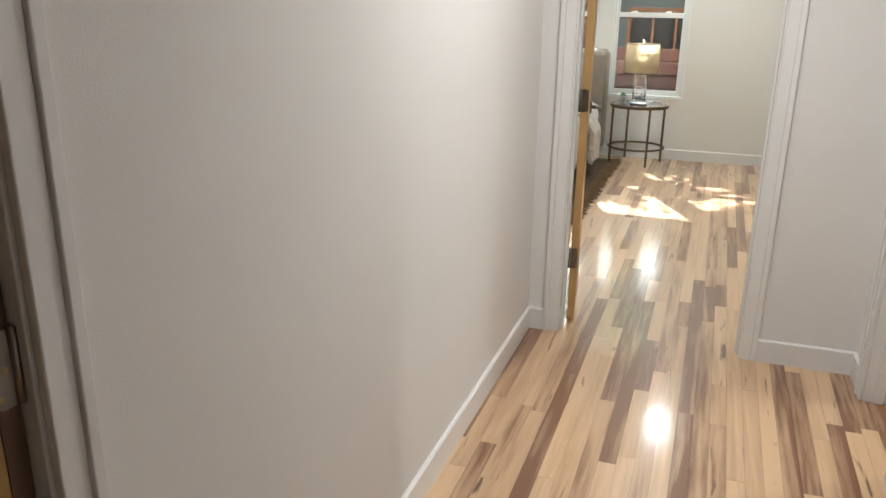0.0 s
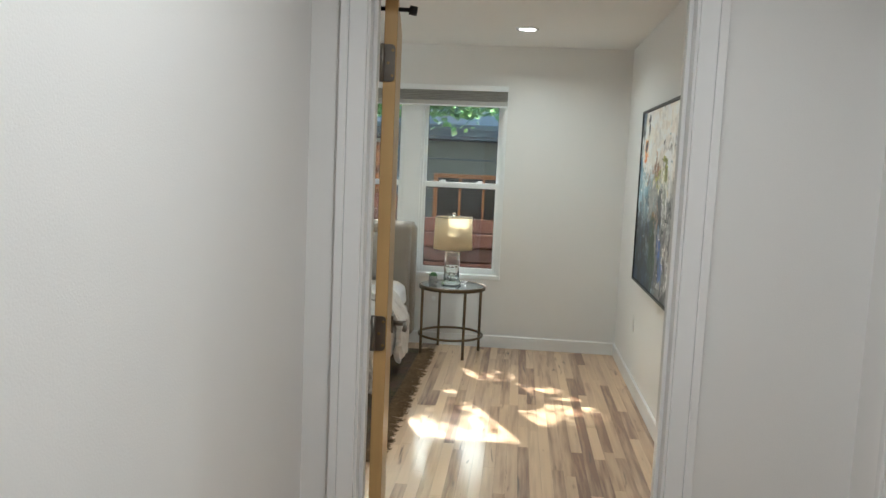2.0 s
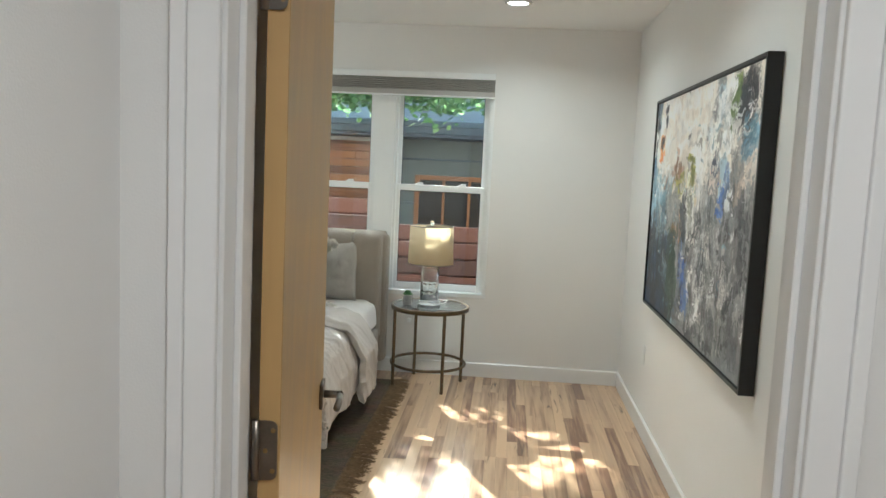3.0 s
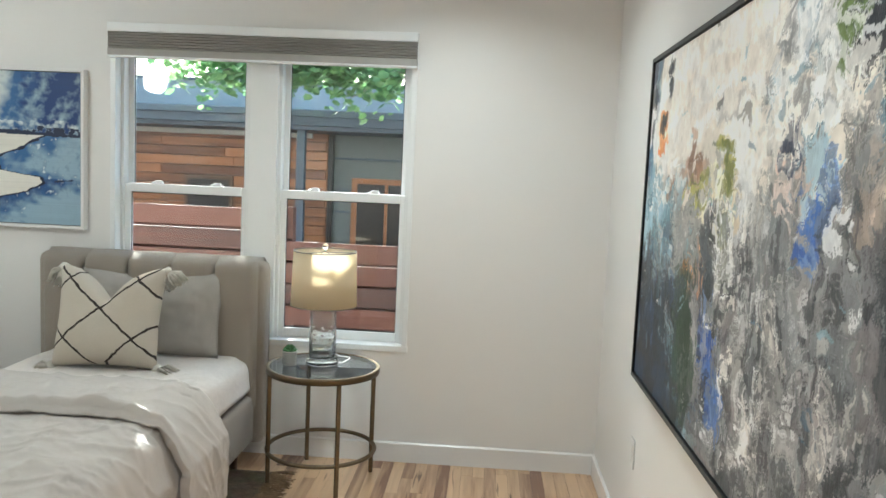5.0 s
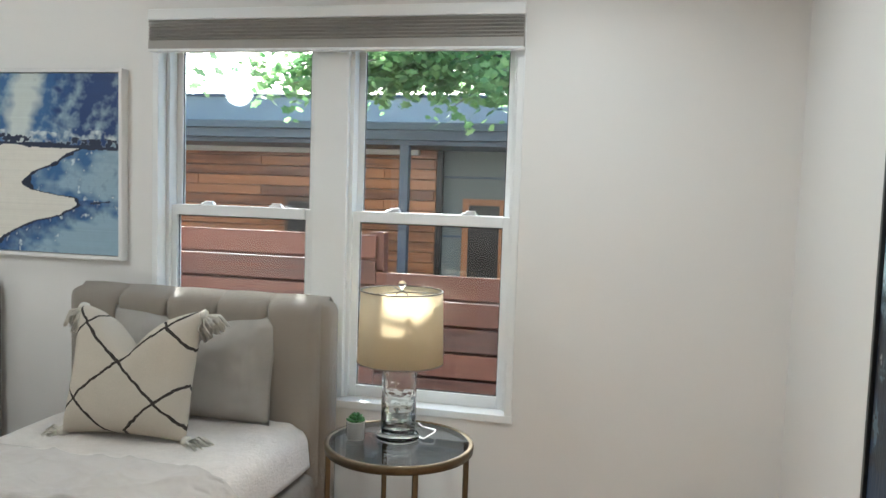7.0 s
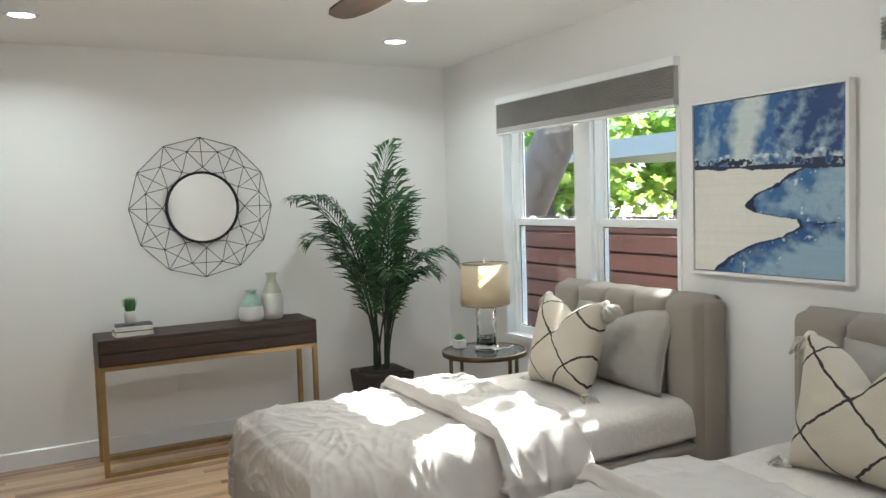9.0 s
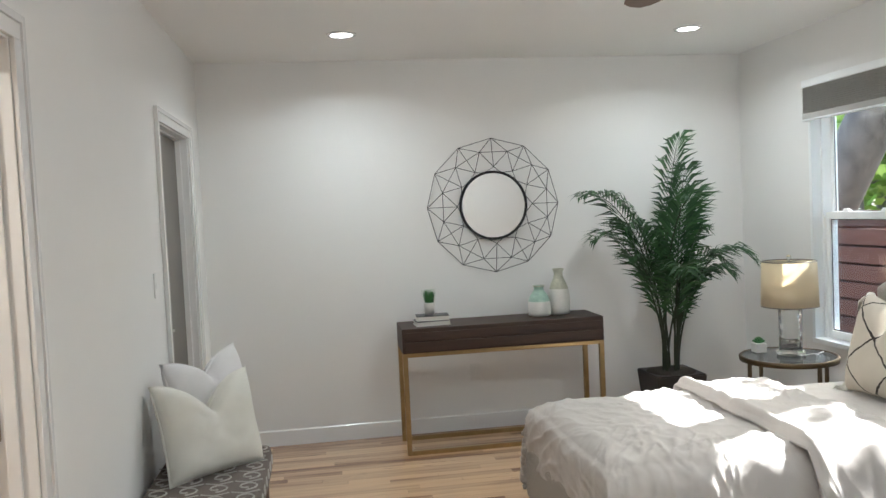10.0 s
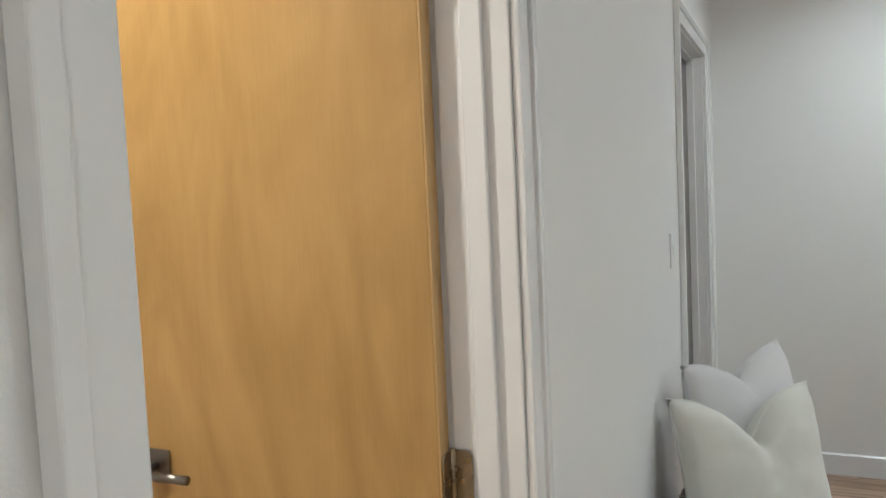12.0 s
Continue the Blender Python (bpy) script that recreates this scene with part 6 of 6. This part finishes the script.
plate("wall_outlet", (XC, 6.5, 0.40), 90, "white outlet behind the console table", (-0.02, 0.02))
plate("wall_outlet", (XR, 2.79, 0.42), -90, "white outlet low on the hallway wall", (-0.02, 0.02))

# ---- side bedroom ----
ns = thing("nightstand", (1.22, 4.42, 0.0), "dark espresso nightstand beside the bed", "nightstand")
bm = fresh()
rbox(bm, 0.0, 0.62, 0.0, 0.42, 0.08, 0.66, 0.004, 2)
part("body", bm, WALNUT, ns)
for z0, z1 in ((0.10, 0.36), (0.38, 0.62)):
    bm = fresh()
    rbox(bm, 0.02, 0.60, -0.012, 0.0, z0, z1, 0.003, 2)
    part("drawer_front", bm, WALNUT, ns)
for x in (0.03, 0.55):
    for y in (0.03, 0.35):
        bm = fresh()
        rbox(bm, x, x + 0.04, y, y + 0.04, 0.0, 0.08, 0.003, 1)
        part("leg", bm, WALNUT, ns)
ul = thing("urn_lamp", (1.40, 4.62, 0.66), "olive ceramic urn lamp with a wide white shade", "lamp")
bm = fresh()
lathe(bm, [(0.0, 0.0), (0.07, 0.0), (0.075, 0.01), (0.10, 0.10), (0.125, 0.20), (0.125, 0.28), (0.08, 0.34), (0.035, 0.36), (0.03, 0.40), (0.0, 0.40)], 40)
part("urn", bm, TAUPE, ul, "olive glazed urn", True)
bm = fresh()
lathe(bm, [(0.19, 0.40), (0.192, 0.40), (0.182, 0.66), (0.180, 0.66), (0.19, 0.40)], 56)
part("shade", bm, SHADE_M, ul, "white linen drum shade", True)
bm = fresh()
lathe(bm, [(0.0, 0.655), (0.006, 0.66), (0.006, 0.672), (0.017, 0.68), (0.017, 0.70), (0.0, 0.71)], 16)
part("finial", bm, BLACKMETAL, ul, "dark finial", True)
bk = thing("book", (1.30, 4.50, 0.66), "pale closed book on the nightstand", "book", "", 0)
bm = fresh()
rbox(bm, 0.0, 0.16, -0.05, 0.10, 0.0, 0.018, 0.001, 1)
part("cover", bm, BLACK, bk)
bm = fresh()
rbox(bm, 0.0, 0.155, -0.048, 0.098, 0.018, 0.045, 0.002, 1)
part("pages", bm, PAPER, bk)
sb = thing("side_bed", (1.10, 5.0, 0.0), "bed with white linen in the side bedroom", "bed")
bm = fresh()
rbox(bm, 0.08, 2.1, 0.0, 1.5, 0.12, 0.36, 0.03, 3)
part("base", bm, LINEN, sb, "", True)
bm = fresh()
rbox(bm, 0.08, 2.08, 0.02, 1.48, 0.34, 0.62, 0.06, 5)
part("mattress", bm, DUVET, sb, "white bedding", True)
bm = fresh()
rbox(bm, 0.0, 0.08, -0.05, 1.55, 0.0, 1.15, 0.02, 3)
part("headboard", bm, WALNUT, sb, "", True)
RUST = mat("rust_velvet", (0.20, 0.065, 0.025), 0.8, 0.08, 8, 0.2, 400, sheen=0.4)
plain_pillow("rust_pillow", (1.75, 5.22, 0.60), 80, -14, 0.5, 0.46, 0.16, RUST, "rust brown velvet pillow on the side bed", 0.04, 5.0)
plain_pillow("sleeping_pillow", (1.50, 5.22, 0.60), 85, -14, 0.6, 0.42, 0.16, DUVET, "white pillow on the side bed", 0.02, 7.0)


# ---- outside ----
bm = fresh()
bmesh.ops.create_grid(bm, x_segments=1, y_segments=1, size=600)
g = obj("ground", bm, DIRT)
g.location = (0, 0, GROUND)
tagged(g, "bare brown yard earth reaching the horizon", "ground", "", "structure")


def board_ob(name, parent, x0, x1, y0, y1, z0, z1, material):
    bm = fresh()
    box(bm, x0, x1, y0, y1, z0, z1)
    bmesh.ops.bevel(bm, geom=list(bm.edges), offset=0.003, segments=1, affect="EDGES")
    return part(name, bm, material, parent)


def slat_fence(x0, x1, y, top, label):
    f = thing("slat_fence", (x0, y, GROUND), label, "fence", "cedar fences")
    h = top - GROUND
    n = max(2, int((x1 - x0) / 1.9) + 1)
    for i in range(n):
        px = (x1 - x0) * i / (n - 1)
        board_ob("post", f, px - 0.045, px + 0.045, 0.0, 0.09, 0, h + 0.02, CEDAR)
    z = h
    while z > 0.23:
        board_ob("slat", f, 0, x1 - x0, -0.022, 0.0, z - 0.138, z, CEDAR)
        # Added boards behind the gaps, so that the gaps look dark.
        board_ob("rear_slat", f, 0, x1 - x0, 0.09, 0.112, z - 0.216, z - 0.078, CEDAR)
        z -= 0.138 + 0.018
    return f


slat_fence(-3.25, -1.08, 10.0, 1.22, "red-brown cedar horizontal slat fence outside the window")
slat_fence(-1.075, 4.6, 10.0, 1.0, "lower red-brown cedar horizontal slat fence run")
slat_fence(-9.5, -3.26, 10.0, 1.37, "taller red-brown cedar horizontal slat fence run")

house = thing("neighbour_house", (0, 12.0, GROUND), "single-storey neighbouring house with cedar siding and blue-grey fascia", "house")
hz = lambda z: z - GROUND
board_ob("fascia", house, -3.6, 7.0, -0.1, 0.0, hz(1.92), hz(2.07), FASCIA)
board_ob("gutter", house, -3.6, 7.0, -0.16, -0.1, hz(2.0), hz(2.06), FASCIA)
board_ob("soffit", house, -5.2, 7.0, 0.0, 0.8, hz(1.88), hz(1.94), FASCIA)
board_ob("roof", house, -5.6, 7.0, 0.0, 7.0, hz(1.94), hz(2.07), ROOFGREY)
board_ob("upper_wall", house, -5.6, 7.0, 1.8, 2.0, hz(2.07), hz(UPPER_TOP), UPPERGREY)
board_ob("coping", house, -5.6, 7.0, 1.76, 2.04, hz(UPPER_TOP), hz(UPPER_TOP) + 0.03, FASCIA)
board_ob("soffit_trim", house, -5.2, -1.55, 0.74, 0.80, hz(1.83), hz(1.88), PALEROOF)
board_ob("corner_post", house, -1.38, -1.32, 0.80, 0.86, 0, hz(1.88), BLACK)
board_ob("wall", house, -5.2, 7.0, 0.86, 1.0, 0, hz(1.9), PANELGREY)
z = 0.05
k = 0
while z < hz(1.86):
    seg = -5.2
    k += 1
    cut = [-3.9 + 0.7 * ((k * 5) % 3), -2.4 + 0.5 * ((k * 7) % 3), -1.38]
    for c in cut:
        board_ob("siding_board", house, seg, c - 0.003, 0.80, 0.86, z, z + 0.094, SIDING)
        seg = c
    z += 0.1
board_ob("post", house, -1.53, -1.45, 0.02, 0.10, 0, hz(1.9), FASCIA)
for zz in (0.55, 1.05, 1.62):
    board_ob("panel_batten", house, -1.32, 1.6, 0.845, 0.86, hz(zz), hz(zz) + 0.025, FASCIA)
win = board_ob("window_frame", house, -2.93, -2.40, 0.775, 0.80, hz(1.01), hz(1.39), DARKWOOD)
board_ob("window_pane", win, -2.89, -2.44, 0.765, 0.775, hz(1.05), hz(1.35), BLACK)
board_ob("door_frame", house, -1.12, -1.06, 0.82, 0.86, 0, hz(1.43), SIDING)
board_ob("door_frame", house, -0.10, -0.04, 0.82, 0.86, 0, hz(1.43), SIDING)
board_ob("door_frame", house, -1.06, -0.10, 0.82, 0.86, hz(1.37), hz(1.43), SIDING)
hw = board_ob("glass_door", house, -1.06, -0.10, 0.835, 0.855, 0.0, hz(1.37), BLACK)
for xx in (-0.76, -0.43):
    board_ob("muntin", hw, xx, xx + 0.035, 0.815, 0.835, 0.1, hz(1.37), SIDING)

far = thing("far_house", (-11.5, 17.0, GROUND), "pale grey flat-roofed carport beyond the fence", "house")
board_ob("roof", far, -3.2, 4.0, -0.2, 3.0, hz(2.35), hz(2.75), PALEROOF)
for px in (-2.0, 0.72, 3.4):
    board_ob("post", far, px, px + 0.16, 0, 0.16, 0, hz(2.35), FASCIA)


def leaf_cloud(bm, centres, n, spread, size, seed):
    """Many small lobed leaves scattered round twig points."""
    r = random.Random(seed)
    for _ in range(n):
        c = r.choice(centres)
        p = Vector(c) + Vector((r.gauss(0, spread), r.gauss(0, spread), r.gauss(0, spread * 0.8)))
        rot = Euler((r.uniform(-0.9, 0.9), r.uniform(-0.9, 0.9), r.uniform(0, 6.28))).to_matrix()
        s = size * r.uniform(0.6, 1.3)
        shape = ((0, -0.5), (0.16, -0.28), (0.42, -0.2), (0.25, 0.02), (0.40, 0.25), (0.14, 0.28), (0, 0.55), (-0.14, 0.28), (-0.40, 0.25), (-0.25, 0.02), (-0.42, -0.2), (-0.16, -0.28))
        vs = [bm.verts.new(p + rot @ Vector((a * s, b * s, 0.12 * s * (abs(a) - 0.2)))) for a, b in shape]
        bm.faces.new(vs)


def tree(name, base, height, limbs, crown, leaves, spread, size, seed, r0, label, lean=(0, 0), leaf_mat=None, reach=0.5):
    t = thing(name, base, label, "tree", "yard trees")
    r = random.Random(seed)
    bm = fresh()
    top = Vector((lean[0], lean[1], height))
    tube(bm, [Vector((0, 0, 0)), top * 0.35 + Vector((0.05, 0, 0)), top * 0.7 + Vector((-0.04, 0.05, 0)), top], r0, 14, r0 * 0.62)
    part("trunk", bm, BARK, t, "", True)
    ends = []
    for c in crown:
        c = Vector(c)
        bm = fresh()
        mid1 = top * 0.9 + (c - top) * 0.45 + Vector((0, 0, r.uniform(0.1, 0.4)))
        tube(bm, [top * 0.92, mid1, c], r0 * 0.32, 8, 0.012)
        for _ in range(limbs):
            e = c + Vector((r.gauss(0, reach), r.gauss(0, reach), r.gauss(-0.05, reach * 0.5)))
            tube(bm, [mid1 + (c - mid1) * r.random(), (mid1 + e) * 0.5 + Vector((0, 0, 0.1)), e], 0.018, 5, 0.004)
            ends += [e, (c + e) * 0.5]
        part("limb", bm, BARK, t, "", True)
    bm = fresh()
    leaf_cloud(bm, ends, leaves, spread, size, seed + 1)
    part("crown", bm, leaf_mat or LEAF, t, "bright green lobed leaves")
    return t


# Crown clumps at z 3.6 and above are unseen, added to shade bed and floor.
tree("oak_tree", (0.9, 11.4, GROUND), 3.6, 9, [(-2.3, -0.6, 2.95), (-1.9, -0.6, 2.93), (-1.5, -0.5, 2.98), (-2.65, -0.5, 2.95), (-1.2, -0.4, 3.3), (-2.2, -0.3, 3.12), (-3.15, -0.6, 3.6), (-1.7, -0.3, 3.4), (-2.1, -0.6, 4.42), (-2.55, -0.6, 4.5), (-3.5, -0.6, 4.0)], 10000, 0.11, 0.08, 11, 0.16, "leafy green oak overhanging the fence", (0, 0), None, 0.24)
# The last three clumps are added to block low sun from the far bed.
tree("oak_tree", (-9.3, 11.0, GROUND), 4.4, 7, [(1.4, 0.4, 4.6), (2.2, 0.6, 5.2), (2.4, 1.6, 5.0), (4.9, -0.2, 3.3), (5.4, -0.2, 3.3), (4.5, -0.2, 3.3)], 2200, 0.22, 0.13, 21, 0.33, "thick grey-barked oak leaning beyond the fence", (3.3, 0.2))
for i, (tx, ty) in enumerate(((-19, 25), (-21, 22), (-26, 26), (-18, 19), (-29, 20))):
    tree("garden_tree", (tx, ty, GROUND), 2.2, 8, [(-1.6, 0, 2.6), (1.6, 0.3, 2.9), (0, 1.0, 4.2), (0.4, -1.2, 3.1), (-0.9, 0.6, 5.2), (1.2, 0.5, 4.9)], 2200, 0.6, 0.42, 31 + i, 0.2, "bright sunlit green garden tree", (0, 0), LEAF_FAR, 0.8)
for i, (tx, ty) in enumerate(((4.6, 11.6), (5.9, 12.6), (3.4, 12.2))):
    tree("garden_tree", (tx, ty, GROUND), 1.1, 7, [(-0.6, 0, 1.3), (0.6, 0.3, 1.5), (0, 0.4, 2.2), (0.3, -0.5, 1.7), (-0.4, 0.2, 2.8)], 1500, 0.3, 0.2, 51 + i, 0.08, "sunlit green shrub tree outside the side bedroom", (0, 0), LEAF_FAR, 0.5)


# ---- floor boards ----
rng = random.Random(7)
BOARD_W = 0.0595
LENGTHS = (0.34, 0.52, 0.71, 0.93, 1.22, 1.6)


def board_bmesh(length):
    bm = fresh()
    box(bm, 0.0002, BOARD_W - 0.0002, 0.0003, length - 0.0003, -0.012, 0.0)
    top = [e for e in bm.edges if all(abs(v.co.z) < 1e-6 for v in e.verts)]
    bmesh.ops.bevel(bm, geom=top, offset=0.0004, segments=1, affect="EDGES")
    return bm


board_mesh = {}
for length in LENGTHS:
    bm = board_bmesh(length)
    bmesh.ops.recalc_face_normals(bm, faces=bm.faces)
    me = bpy.data.meshes.new("floor_board")
    bm.to_mesh(me)
    bm.free()
    me.materials.append(FLOOR_P)
    board_mesh[length] = me
floor_ob = bpy.data.objects["floor"]
rest_v, rest_f = [], []
count = 0
x = XC
while x < 5.1:
    y = -1.6 - rng.random() * 0.8
    while y < YW:
        length = rng.choice(LENGTHS)
        near = -0.95 < x < 0.92 and 2.0 < y + length / 2 < 8.2 and y + length < YW and not (x < -0.5 and y + length / 2 < YB)
        if near and count < 300:
            ob = new("floor_board", board_mesh[length])
            ob.location = (x, y, 0.0)
            ob.parent = floor_ob
            count += 1
        else:
            y0, y1 = max(y, -1.6), min(y + length, YW)
            if y1 - y0 > 0.02:
                k = len(rest_v)
                g = 0.0003
                xa, xb = x + g, x + BOARD_W - g
                rest_v += [(xa, y0 + g, -0.0012), (xb, y0 + g, -0.0012), (xb, y1 - g, -0.0012), (xa, y1 - g, -0.0012),
                           (xa + g, y0 + 2 * g, 0), (xb - g, y0 + 2 * g, 0), (xb - g, y1 - 2 * g, 0), (xa + g, y1 - 2 * g, 0)]
                rest_f += [(k + 4, k + 5, k + 6, k + 7), (k, k + 1, k + 5, k + 4), (k + 1, k + 2, k + 6, k + 5), (k + 2, k + 3, k + 7, k + 6), (k + 3, k, k + 4, k + 7)]
        y += length
    x += BOARD_W
me = bpy.data.meshes.new("floor_boards_rest")
me.from_pydata(rest_v, [], rest_f)
me.materials.append(FLOOR_I)
rest = new("floor_boards_rest", me)
rest.parent = floor_ob
tagged(rest, "glossy hickory strip boards in mixed pale and brown tones", "", "", "stuff")
